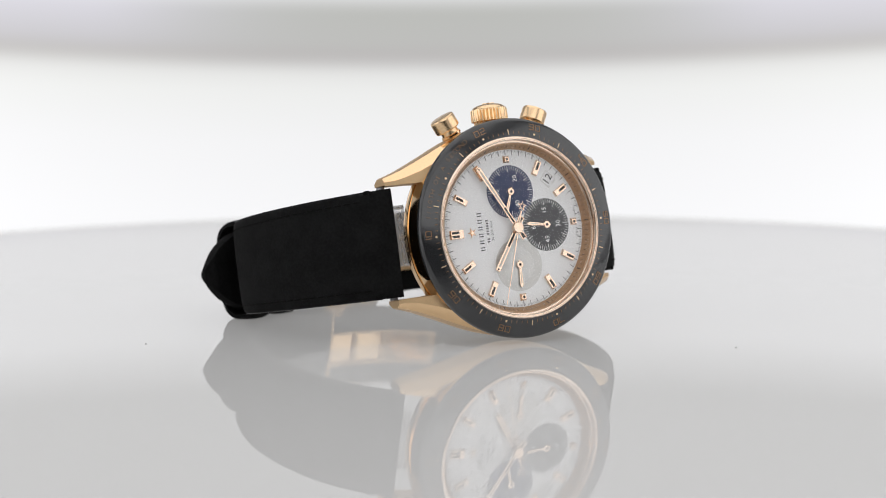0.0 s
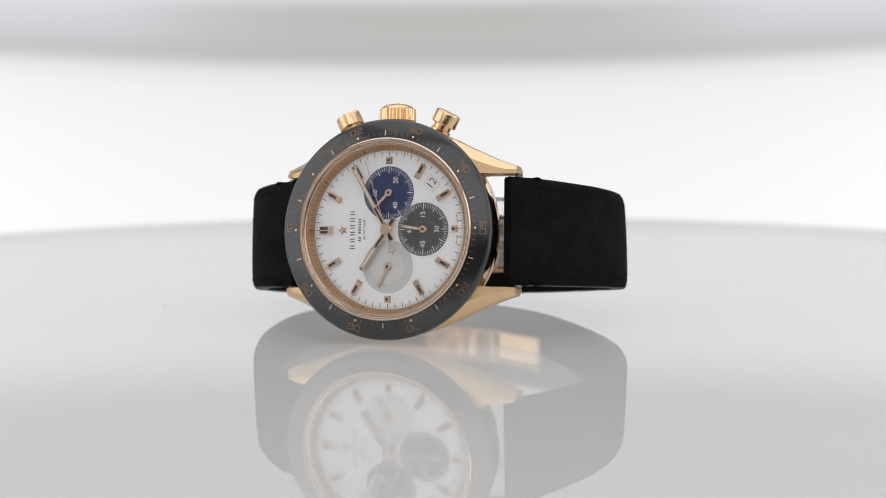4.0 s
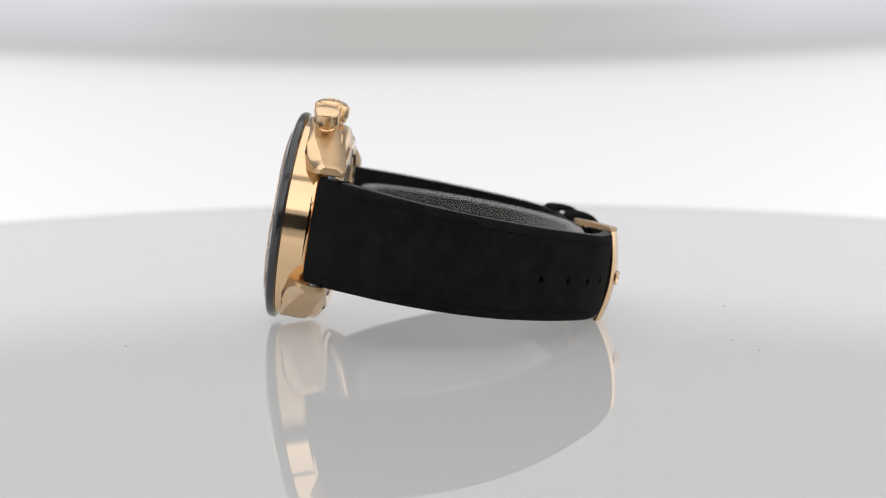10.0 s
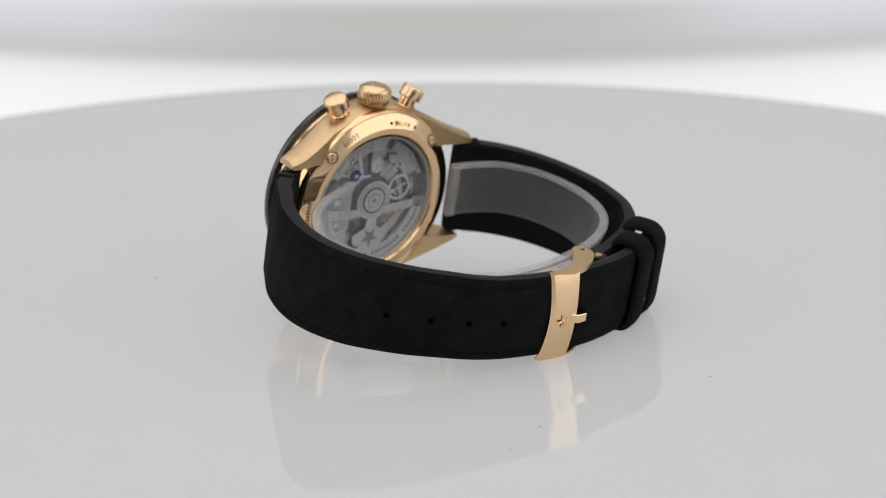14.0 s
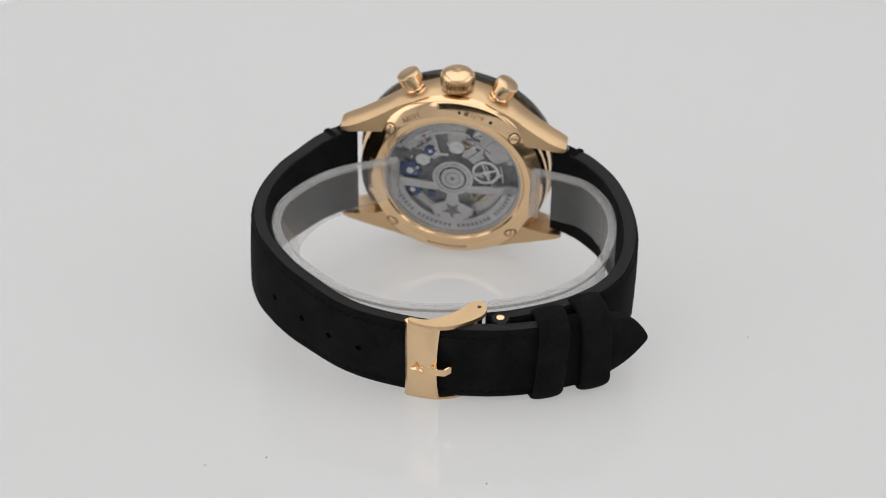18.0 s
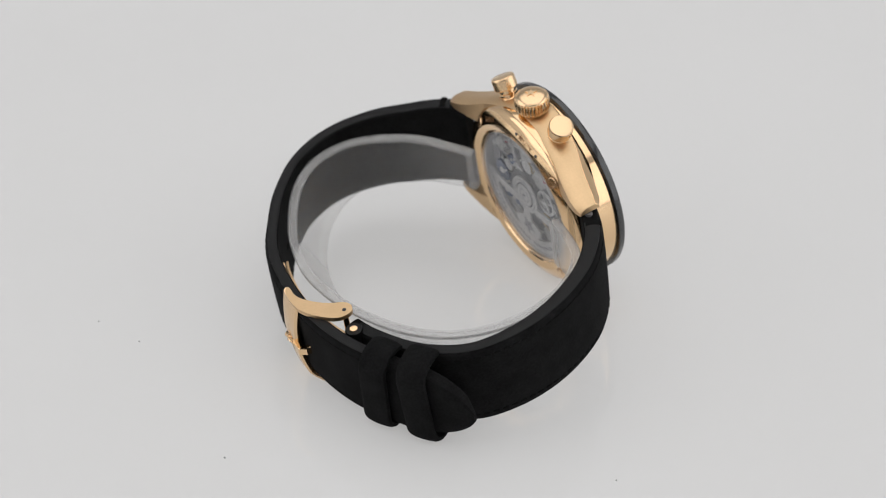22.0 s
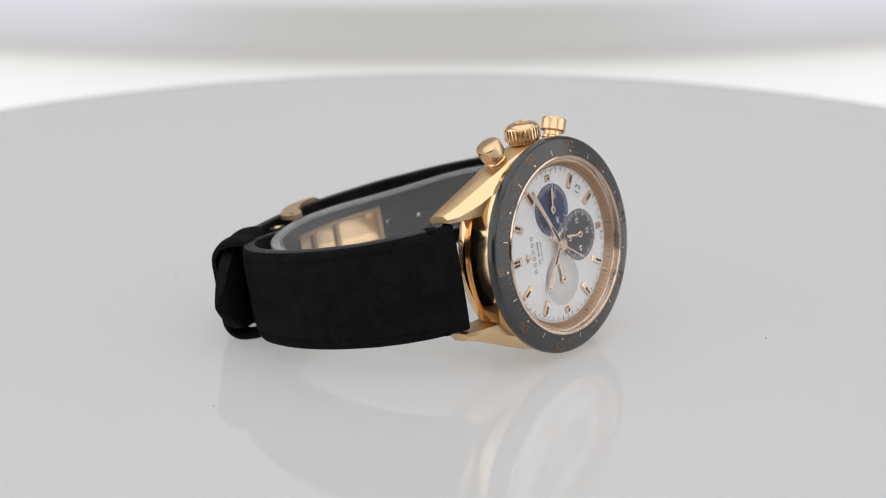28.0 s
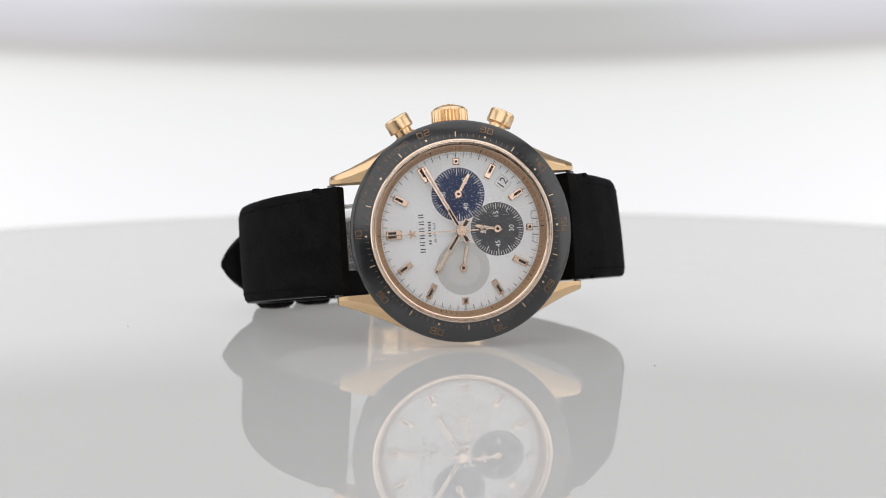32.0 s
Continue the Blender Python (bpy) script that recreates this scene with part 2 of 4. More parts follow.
# ---- the booth ----
def build_booth():
    def wall(name, x0, y0, z0, x1, y1, z1):
        bm = slab([(x0, y0), (x1, y0), (x1, y1), (x0, y1)], z0, z1)
        tagged(part(name, bm, BOOTH, smooth=False), "plain white cloth wall of the photo booth", "wall", kind="structure")

    wall("wall_west", -1020, -1200, -900, -1000, 1500, 1000)
    wall("wall_east", 1000, -1200, -900, 1020, 1500, 1000)
    wall("wall_south", -1220, -1220, -900, 1220, -1200, 1000)
    wall("wall_north", -1220, 1500, -900, 1220, 1520, 1000)
    tagged(part("ceiling", slab(rect(2440, 2740, 0, 150), 1000, 1020), BOOTH, smooth=False), "plain white booth ceiling", "ceiling", kind="structure")
    tagged(part("floor", slab(rect(2440, 2740, 0, 150), -920, -900), BOOTH, smooth=False), "plain white booth floor", "floor", kind="structure")


def backdrop_material():
    """The sheet behind the table, its uneven glow painted into the emission: white below, a soft grey band at its top,
    white again above.
    """
    m = bpy.data.materials.new("backdrop with painted glow")
    m.use_nodes = True
    nt = m.node_tree
    nt.nodes.remove(nt.nodes["Principled BSDF"])
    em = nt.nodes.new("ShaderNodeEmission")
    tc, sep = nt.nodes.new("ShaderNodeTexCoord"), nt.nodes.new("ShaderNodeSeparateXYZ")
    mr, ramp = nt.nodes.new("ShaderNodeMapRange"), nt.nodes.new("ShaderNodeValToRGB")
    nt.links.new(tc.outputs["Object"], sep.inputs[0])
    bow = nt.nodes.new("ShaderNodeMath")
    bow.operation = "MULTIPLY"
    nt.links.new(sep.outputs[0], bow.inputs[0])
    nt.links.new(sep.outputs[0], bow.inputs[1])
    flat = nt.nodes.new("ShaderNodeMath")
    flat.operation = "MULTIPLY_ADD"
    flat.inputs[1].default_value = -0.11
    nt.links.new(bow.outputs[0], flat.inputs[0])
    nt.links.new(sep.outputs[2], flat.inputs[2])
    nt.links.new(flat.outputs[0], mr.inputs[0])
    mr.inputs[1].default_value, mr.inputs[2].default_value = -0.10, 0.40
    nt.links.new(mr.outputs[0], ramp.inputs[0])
    # the painted glow is greyer in the middle of its top, paler and cooler towards the sides
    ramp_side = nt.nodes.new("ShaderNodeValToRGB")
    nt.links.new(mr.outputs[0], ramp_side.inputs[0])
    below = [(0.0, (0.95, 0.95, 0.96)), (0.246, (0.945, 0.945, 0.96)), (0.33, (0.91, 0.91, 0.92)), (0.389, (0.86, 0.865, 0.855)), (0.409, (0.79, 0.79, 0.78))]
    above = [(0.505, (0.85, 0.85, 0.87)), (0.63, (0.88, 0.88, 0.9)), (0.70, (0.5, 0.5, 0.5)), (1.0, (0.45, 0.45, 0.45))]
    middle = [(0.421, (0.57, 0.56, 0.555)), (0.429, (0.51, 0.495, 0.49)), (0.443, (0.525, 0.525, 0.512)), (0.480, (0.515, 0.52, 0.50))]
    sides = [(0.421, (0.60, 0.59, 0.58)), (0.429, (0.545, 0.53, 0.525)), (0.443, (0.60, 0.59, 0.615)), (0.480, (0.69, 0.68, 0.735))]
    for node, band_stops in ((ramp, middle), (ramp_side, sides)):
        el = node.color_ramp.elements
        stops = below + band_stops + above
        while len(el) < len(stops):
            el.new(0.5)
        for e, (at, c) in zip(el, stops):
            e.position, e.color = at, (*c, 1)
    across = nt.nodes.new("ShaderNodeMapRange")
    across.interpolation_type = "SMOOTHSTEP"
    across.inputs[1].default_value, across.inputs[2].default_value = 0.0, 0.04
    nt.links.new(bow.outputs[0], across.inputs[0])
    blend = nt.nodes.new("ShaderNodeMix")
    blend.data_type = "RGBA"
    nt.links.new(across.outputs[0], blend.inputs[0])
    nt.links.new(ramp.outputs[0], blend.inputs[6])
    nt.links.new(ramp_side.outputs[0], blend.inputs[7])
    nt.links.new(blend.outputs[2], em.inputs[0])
    # emission strength also rises towards the sides
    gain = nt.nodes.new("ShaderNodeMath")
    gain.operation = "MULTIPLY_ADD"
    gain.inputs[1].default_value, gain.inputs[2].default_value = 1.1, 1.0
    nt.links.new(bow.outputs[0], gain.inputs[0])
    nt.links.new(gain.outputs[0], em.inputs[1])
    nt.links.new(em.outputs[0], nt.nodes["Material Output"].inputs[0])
    return m


def build_backdrop():
    """A bowed sheet with a painted glow on the far end of the arm; its origin is the arm's hinge."""
    rings = []
    for i in range(41):
        x = -520 + 26 * i
        y = 800 - (x / 520) ** 2 * 60
        lift = (x / 520) ** 2 * 14
        rings.append([Vector((x, y, -100)), Vector((x, y + 4, -100)), Vector((x, y + 4, 410 + lift)), Vector((x, y, 410 + lift))])
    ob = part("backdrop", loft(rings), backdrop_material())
    return tagged(ob, "glowing white backdrop sheet with a soft grey band", "backdrop", kind="structure")


RIM = 209.0


def build_turntable():
    prof = [(0, 0), (100, 0), (200, 0), (RIM - 1.2, 0), (RIM - 1.1, -0.02), (RIM - 0.3, -0.3), (RIM, -1), (RIM, -5), (RIM - 0.3, -5.7), (RIM - 1.1, -6), (0, -6)]
    ob = part("turntable", lathe(prof, 256, closed=False), ACRYLIC)
    tagged(ob, "round glossy white backlit acrylic turntable plate", "turntable")
    for x, y, r in ((-3.4, 61.8, 0.22), (36, 50, 0.22), (16.7, -64.1, 0.2), (-60.7, 16, 0.18), (47.2, 51.4, 0.18)):
        part("dust_speck", lathe([(0, 0.25), (r * 0.8, 0.15), (r, 0), (0, 0)], 7, closed=False, m=Matrix.Translation((x, y, 0))), DUST, ob)
    part("spindle", lathe([(0, -6), (60, -6), (60, -30), (24, -34), (24, -900), (0, -900)], 48, closed=False), BOOTH, ob)
    return ob


def build_camera_body():
    """The black filming camera on the near end of the arm, known from its dark reflection in the gold; its origin is the eye."""
    bm = slab(rect(460, 170, 0, -62), 40, 120)
    body = part("camera_body", bm, CAMERA_BLACK, smooth=False)
    part("lens_barrel", lathe([(29, 6), (35, 5), (37, 8), (37, 42), (29, 42)], 64), CAMERA_BLACK, body)
    return tagged(body, "wide black camera carriage with a lens barrel on the swing arm", "camera", kind="structure")


build_booth()
camera_body = build_camera_body()
backdrop = build_backdrop()
turntable = build_turntable()

# ---- the watch: x to 3 o'clock, y to 12, z out of the dial ----
WATCH_ROT = Matrix(((-0.00215, -0.97162, -0.23655), (0.17764, 0.23242, -0.95626), (0.98409, -0.04407, 0.17209)))
WATCH_AT = Vector((-6.53, -28.73, 21.50)) * MM
watch = thing("wristwatch", "rose gold chronograph wristwatch with black ceramic bezel, lying on its side", "wristwatch")


def build_bezel():
    """A gently coned ceramic ring; its outer wall stands well clear of the case."""
    ring = [(17.2, 2.3), (17.35, 2.45), (20.3, 1.68), (20.62, 1.52), (20.88, 1.22), (20.95, 1.0), (20.95, 0.2), (20.85, 0.05), (20.6, -0.05), (17.2, -0.05)]
    bezel = part("bezel", lathe(ring, 192), CERAMIC, watch, "black ceramic tachymeter-style bezel with gold engraving")
    slope = math.atan2(1.68 - 2.45, 20.3 - 17.35)

    def on_bezel(a, r):
        z = 2.45 + (r - 17.35) * math.tan(slope)
        return clock(a) @ Matrix.Translation((0, r, z + 0.01)) @ Matrix.Rotation(slope, 4, "X")

    for k, text in enumerate(("10", None, "20", "30", "40", "50", "60", "70", "80", "90")):
        if text:
            turned = Matrix.Rotation(math.pi, 4, "Z") if text in ("20", "80", "90") else Matrix()
            part("numeral", placed(squared(text, 1.08, 0.95, 0.14), on_bezel(36 * k, 19.5) @ turned), ENGRAVED, bezel, smooth=False)
    legend = "1/10TH OF A SECOND"
    for i, ch in enumerate(legend):
        if ch != " ":
            part("letter", placed(writing(ch, 0.9, 0.06, 1.0, 1.1, 0.03), on_bezel(36 + (i - (len(legend) - 1) / 2) * 2.95, 19.4)), ENGRAVED, bezel, smooth=False)
    for k in range(10):
        part("pip", slab(disc(0.22, 16), -0.03, 0.05, m=on_bezel(36 * k, 18.1)), PIP_GOLD, bezel, "bright gold pip")
        part("half_mark", slab(rect(0.17, 1.0), -0.03, 0.05, m=on_bezel(36 * k + 18, 18.2)), PIP_GOLD, bezel, smooth=False)
    bm = bmesh.new()
    for i in range(100):
        if i % 10 and i % 5:
            slab(rect(0.1, 0.55), -0.03, 0.04, bm=bm, m=on_bezel(3.6 * i, 17.98))
    tagged(part("fine_scale", bm, ENGRAVED, bezel, smooth=False), kind="stuff")
    return bezel


def two_tone(ob, second, sides, n):
    """Gives the named sides of a lofted bar, n points round, a second finish."""
    ob.data.materials.append(second)
    for k, poly in enumerate(ob.data.polygons):
        if len(poly.vertices) == 4 and k % n in sides:
            poly.material_index = 1
    return ob


def build_case():
    mid = [(16, -0.05), (20.0, -0.05), (20.15, -0.2), (20.15, -4.7), (20.0, -4.9), (19.2, -5.6), (19.0, -6.6), (16, -6.6)]
    case = part("case", lathe(mid, 160), GOLD, watch, "polished rose gold middle case")

    def section(sx, y, xi, xo, zt, zb, ch):
        ring = [(xi, zt), (xo - ch, zt), (xo - 0.06, zt - ch * 0.95), (xo, zt - ch - 0.15), (xo + 0.05, (zt + zb) / 2 - 0.9), (xo - 0.12, zb + 0.9), (xo - 0.75, zb), (xi, zb)]
        return [Vector((sx * x, y, z)) for x, z in ring]

    # the flank swells towards the crown; the lugs run straight down from it with a wide polished bevel
    shape = [(12.5, 10, 17.0, -0.75, -8.2, 1.9), (10.4, 11.4, 17.95, -0.5, -7.9, 1.6), (8, 12.9, 18.85, -0.3, -7.5, 1.25), (6, 13.9, 19.45, -0.2, -7.2, 0.95),
             (4, 14.9, 19.95, -0.14, -7.0, 0.7), (2, 15.2, 20.25, -0.12, -6.85, 0.5), (0, 15.3, 20.35, -0.12, -6.8, 0.45)]
    shape += [(-y, *rest) for y, *rest in shape[-2::-1]]
    for sx in (1, -1):
        two_tone(part("case_flank", loft([section(sx, *r) for r in shape]), GOLD_BRUSHED, watch, "curved satin gold case flank"), GOLD, (1, 2), 8)
    for sx in (1, -1):
        for sy in (1, -1):
            rings = []
            for y, xi, xo, zt, zb, ch in ((12.5, 10, 17.0, -0.75, -8.2, 1.9), (14.5, 10.4, 15.95, -1.5, -8.9, 1.95), (17, 10.65, 14.75, -2.5, -9.6, 1.9), (20, 10.7, 13.4, -3.8, -10.2, 1.5), (21.6, 10.7, 12.85, -4.45, -10.35, 1.3), (21.75, 10.7, 12.78, -4.53, -10.36, 1.25), (23.2, 10.75, 12.3, -5.6, -10.2, 0.8), (23.4, 10.9, 12.15, -5.8, -10.05, 0.7)):
                rings.append(section(sx, sy * y, xi, xo, zt, zb, ch))
            two_tone(part("lug", loft(rings), GOLD_BRUSHED, watch, "tapered faceted gold lug"), GOLD, (1, 2), 8)
    return case


def build_crystal():
    top, bottom = [], []
    for i in range(13):
        r = 16.6 * i / 12
        top.append((r, 2.55 + 0.4 * (1 - (r / 16.6) ** 2)))
        bottom.append((r, 1.75 + 0.4 * (1 - (r / 16.6) ** 2)))
    ob = part("crystal", lathe(top + bottom[::-1], 96, closed=False), SAPPHIRE, watch, "domed clear sapphire crystal")
    ob.visible_shadow = False
    rehaut = part("rehaut", lathe([(15.05, -0.1), (15.1, 0.15), (16.0, 1.4), (16.06, 1.5), (16.18, 1.5), (16.18, -0.1)], 128), FLANGE, watch, "coppery inner flange ring with fine ticks")
    part("rim_ring", lathe([(16.19, 0.6), (16.2, 1.52), (16.28, 1.64), (16.46, 1.66), (16.5, 1.56), (16.6, 1.56), (16.64, 1.7), (16.64, 2.47), (16.74, 2.65), (16.84, 2.65), (16.88, 2.53), (16.93, 2.53), (16.97, 2.69), (17.08, 2.69), (17.28, 2.49), (17.28, 0.6)], 128), RING, rehaut, "polished pale gold rim round the crystal")
    bm = bmesh.new()
    for i in range(100):
        slab(rect(0.1 if i % 10 else 0.2, 0.55 if i % 10 else 0.8), -0.02, 0.03, bm=bm, m=clock(3.6 * i) @ Matrix.Translation((0, 15.58, 0.83)) @ Matrix.Rotation(math.atan2(1.25, 0.9), 4, "X"))
    tagged(part("flange_ticks", bm, INK, rehaut, smooth=False), kind="stuff")


def counter(name, x, y, r, mat, z, label, numerals, ink, ticks, tick_len):
    ob = part(name, slab(disc(r, 96, x, y), -0.15, z), mat, watch, label)
    for a, text in numerals:
        w = (x + math.sin(radians(a)) * r * 0.55, y + math.cos(radians(a)) * r * 0.55)
        part("numeral", placed(writing(text, 0.95, 0.02), Matrix.Translation((*w, z + 0.01))), ink, ob, smooth=False)
    bm = bmesh.new()
    for i in range(ticks):
        n = tick_len * 1.6 if ticks == 60 and i % 5 == 0 else tick_len
        slab(rect(0.13 if n > tick_len else 0.09, n), -0.01, 0.02, bm=bm, m=Matrix.Translation((x, y, z)) @ clock(360 * i / ticks) @ Matrix.Translation((0, r - n / 2 - 0.12, 0)))
    tagged(part("tick_ring", bm, ink, ob, smooth=False), kind="stuff")
    return ob


def build_dial():
    dial = part("dial", slab(disc(15.15, 128), -0.5, 0.0), SILVER, watch, "matte silver dial with applied gold markers")
    for k in range(1, 13):
        if k in (3, 6, 9):
            part("index", slab(rect(1.35, 1.35), 0, 0.45, m=clock(30 * k) @ Matrix.Translation((0, 13.2, 0)), bevel=0.35), DIAL_GOLD, dial, "square applied gold marker")
            part("index_inlay", slab(rect(0.5, 0.5), 0.3, 0.47, m=clock(30 * k) @ Matrix.Translation((0, 13.2, 0))), LUME, dial, smooth=False)
            continue
        w, lines = (1.7, (-0.36, 0.36)) if k == 12 else (1.15, (0.0,))
        m = clock(30 * k) @ Matrix.Translation((0, 12.65, 0))
        part("index", slab(rect(w, 3.0), 0, 0.5, m=m, bevel=0.2), DIAL_GOLD, dial, "faceted applied gold baton marker")
        for o in lines:
            part("index_inlay", slab(rect(0.48, 1.55, o, 0.38), 0.4, 0.53, m=m), LUME, dial, smooth=False)
    bm = bmesh.new()
    for i in range(300):
        n = 0.95 if i % 5 == 0 else 0.38
        slab(rect(0.13 if i % 5 == 0 else 0.055, n), -0.01, 0.02, bm=bm, m=clock(1.2 * i) @ Matrix.Translation((0, 14.95 - n / 2, 0)))
    tagged(part("minute_track", bm, INK, dial, smooth=False), kind="stuff")
    # maker's mark as plain shapes
    part("star_emblem", slab(star(1.05, 0.42, 0, 9.3), 0, 0.35, bevel=0.25), DIAL_GOLD, dial, "applied gold star emblem", smooth=False)
    for i in range(6):
        for stroke in (-0.24, 0.24):
            part("name_bar", slab(rect(0.17, 0.98, (i - 2.5) * 1.3 + stroke, 7.35), -0.01, 0.02), INK, dial, smooth=False)
    for i in range(9):
        if i != 2:
            part("name_bar", slab(rect(0.25, 0.52, (i - 4) * 0.5, 5.85), -0.01, 0.02), INK, dial, smooth=False)
    part("writing", placed(writing("36 000 VpH", 0.5, 0.02, 1.1), Matrix.Translation((0, 4.9, 0.01))), INK, dial, smooth=False)
    for text, a in (("SWISS", 188), ("MADE", 172)):
        part("writing", placed(writing(text, 0.36, 0.02, 1.2), clock(a) @ Matrix.Translation((0, 13.9, 0.01)) @ Matrix.Rotation(math.pi, 4, "Z")), INK, dial, smooth=False)
    counter("small_seconds_counter", -7.0, 0, 5.05, PALE, 0.03, "pale grey running seconds counter", ((120, "20"), (240, "40"), (0, "60")), PALE_INK, 12, 0.5)
    part("inner_disc", slab(disc(3.4, 64, -7, 0), 0.0, 0.036), PALE_DISC, dial, "paler middle of the running seconds counter", smooth=False)
    part("inner_ring", lathe([(3.42, 0.04), (3.5, 0.04), (3.5, 0.02), (3.42, 0.02)], 64, m=Matrix.Translation((-7, 0, 0))), STEEL, dial, smooth=False)
    counter("seconds_counter", 7.0, 0, 5.05, NAVY, 0.05, "navy blue sixty second counter", ((120, "20"), (240, "40"), (0, "60")), WHITE_INK, 60, 0.75)
    counter("minutes_counter", 0, -7.0, 5.05, SLATE, 0.07, "dark grey sixty minute counter", ((90, "15"), (180, "30"), (270, "45"), (0, "60")), WHITE_INK, 60, 0.75)
    m = clock(135) @ Matrix.Translation((0, 12.2, 0))
    part("date_window", slab([(-1.1, -1.05), (1.1, -1.05), (1.25, 1.05), (-1.25, 1.05)], -0.02, 0.035, m=m), WHITE_INK, dial, "white date window", smooth=False)
    part("date_frame", slab([(-1.22, -1.2), (1.22, -1.2), (1.4, 1.2), (-1.4, 1.2)], -0.02, 0.018, m=m), PALE, dial, smooth=False)
    part("date_writing", placed(writing("12", 1.5, 0.03, 1.0, 1.0, 0.0), m @ Matrix.Translation((0, 0, 0.05)) @ Matrix.Rotation(radians(97), 4, "Z")), INK, dial, smooth=False)


def hand(name, outline, z0, z1, mat, label, at=(0, 0), hub=0.0, inlay=None, dot=0.0, slots=()):
    pivot = part(name, slab(outline, z0, z1, bevel=0.06), mat, watch, label, smooth=False)
    if hub:
        part("hub", slab(disc(hub, 32), z0, z1 + 0.12, bevel=0.08), mat, pivot)
    if dot:
        part("pivot_hole", slab(disc(dot, 20), z1, z1 + 0.14), LUME, pivot, smooth=False)
    if inlay:
        part("inlay", slab(inlay, z1 - 0.05, z1 + 0.03), CREAM, pivot, smooth=False)
    for outline in slots:
        part("slot", slab(outline, z1 - 0.05, z1 + 0.025), LUME, pivot, "dark open slot", smooth=False)
    pivot.location = (at[0] * MM, at[1] * MM, 0)
    return pivot


def build_hands():
    hour = hand("hour_hand", [(-0.62, -2.5), (0.62, -2.5), (0.4, 0), (0.5, 8.9), (0.46, 9.3), (-0.46, 9.3), (-0.5, 8.9), (-0.4, 0)], 0.75, 0.95, DIAL_GOLD, "rose gold hour hand", hub=0.95,
                inlay=[(-0.17, 4.3), (0.17, 4.3), (0.2, 8.5), (-0.2, 8.5)], slots=([(-0.2, 1.2), (0.2, 1.2), (0.22, 4.1), (-0.22, 4.1)], [(-0.4, -2.3), (0.4, -2.3), (0.24, -1.1), (-0.24, -1.1)], disc(0.2, 12, 0, 8.95)))
    minute = hand("minute_hand", [(-0.55, -2.5), (0.55, -2.5), (0.36, 0), (0.46, 13.5), (0.42, 13.9), (-0.42, 13.9), (-0.46, 13.5), (-0.36, 0)], 1.15, 1.35, DIAL_GOLD, "rose gold minute hand", hub=0.95,
                  inlay=[(-0.15, 4.9), (0.15, 4.9), (0.18, 13.0), (-0.18, 13.0)], slots=([(-0.18, 1.2), (0.18, 1.2), (0.2, 4.7), (-0.2, 4.7)], [(-0.36, -2.3), (0.36, -2.3), (0.22, -1.1), (-0.22, -1.1)], disc(0.18, 12, 0, 13.5)))
    chrono = hand("chronograph_hand", [(-0.13, -3.3), (0.13, -3.3), (0.1, 0), (0.05, 15.0), (-0.05, 15.0), (-0.1, 0)], 1.6, 1.7, DIAL_GOLD, "thin gold chronograph hand with an open star", hub=1.05)
    outer, inner = star(1.0, 0.42, 0, -4.2, -90), star(0.66, 0.27, 0, -4.2, -90)
    rings = [[Vector((x, y, 1.6)) for x, y in outer], [Vector((x, y, 1.7)) for x, y in outer], [Vector((x, y, 1.7)) for x, y in inner], [Vector((x, y, 1.6)) for x, y in inner]]
    part("star", loft(rings, closed=True), DIAL_GOLD, chrono, smooth=False)
    small = [(-0.16, -0.9), (0.16, -0.9), (0.22, 0), (0.34, 3.7), (0.2, 4.3), (-0.2, 4.3), (-0.34, 3.7), (-0.22, 0)]
    running = hand("small_seconds_hand", small, 0.3, 0.42, DIAL_GOLD, "small gold running seconds hand", (-7, 0), 0.72, inlay=[(-0.07, 1.2), (0.07, 1.2), (0.11, 3.6), (-0.11, 3.6)], dot=0.28)
    seconds = hand("seconds_counter_hand", small, 0.3, 0.42, DIAL_GOLD, "small gold counter hand", (7, 0), 0.72, inlay=[(-0.07, 1.2), (0.07, 1.2), (0.11, 3.6), (-0.11, 3.6)], dot=0.28)
    minutes = hand("minutes_counter_hand", small, 0.3, 0.42, DIAL_GOLD, "small gold counter hand", (0, -7), 0.72, inlay=[(-0.07, 1.2), (0.07, 1.2), (0.11, 3.6), (-0.11, 3.6)], dot=0.28)
    return hour, minute, chrono, running, seconds, minutes


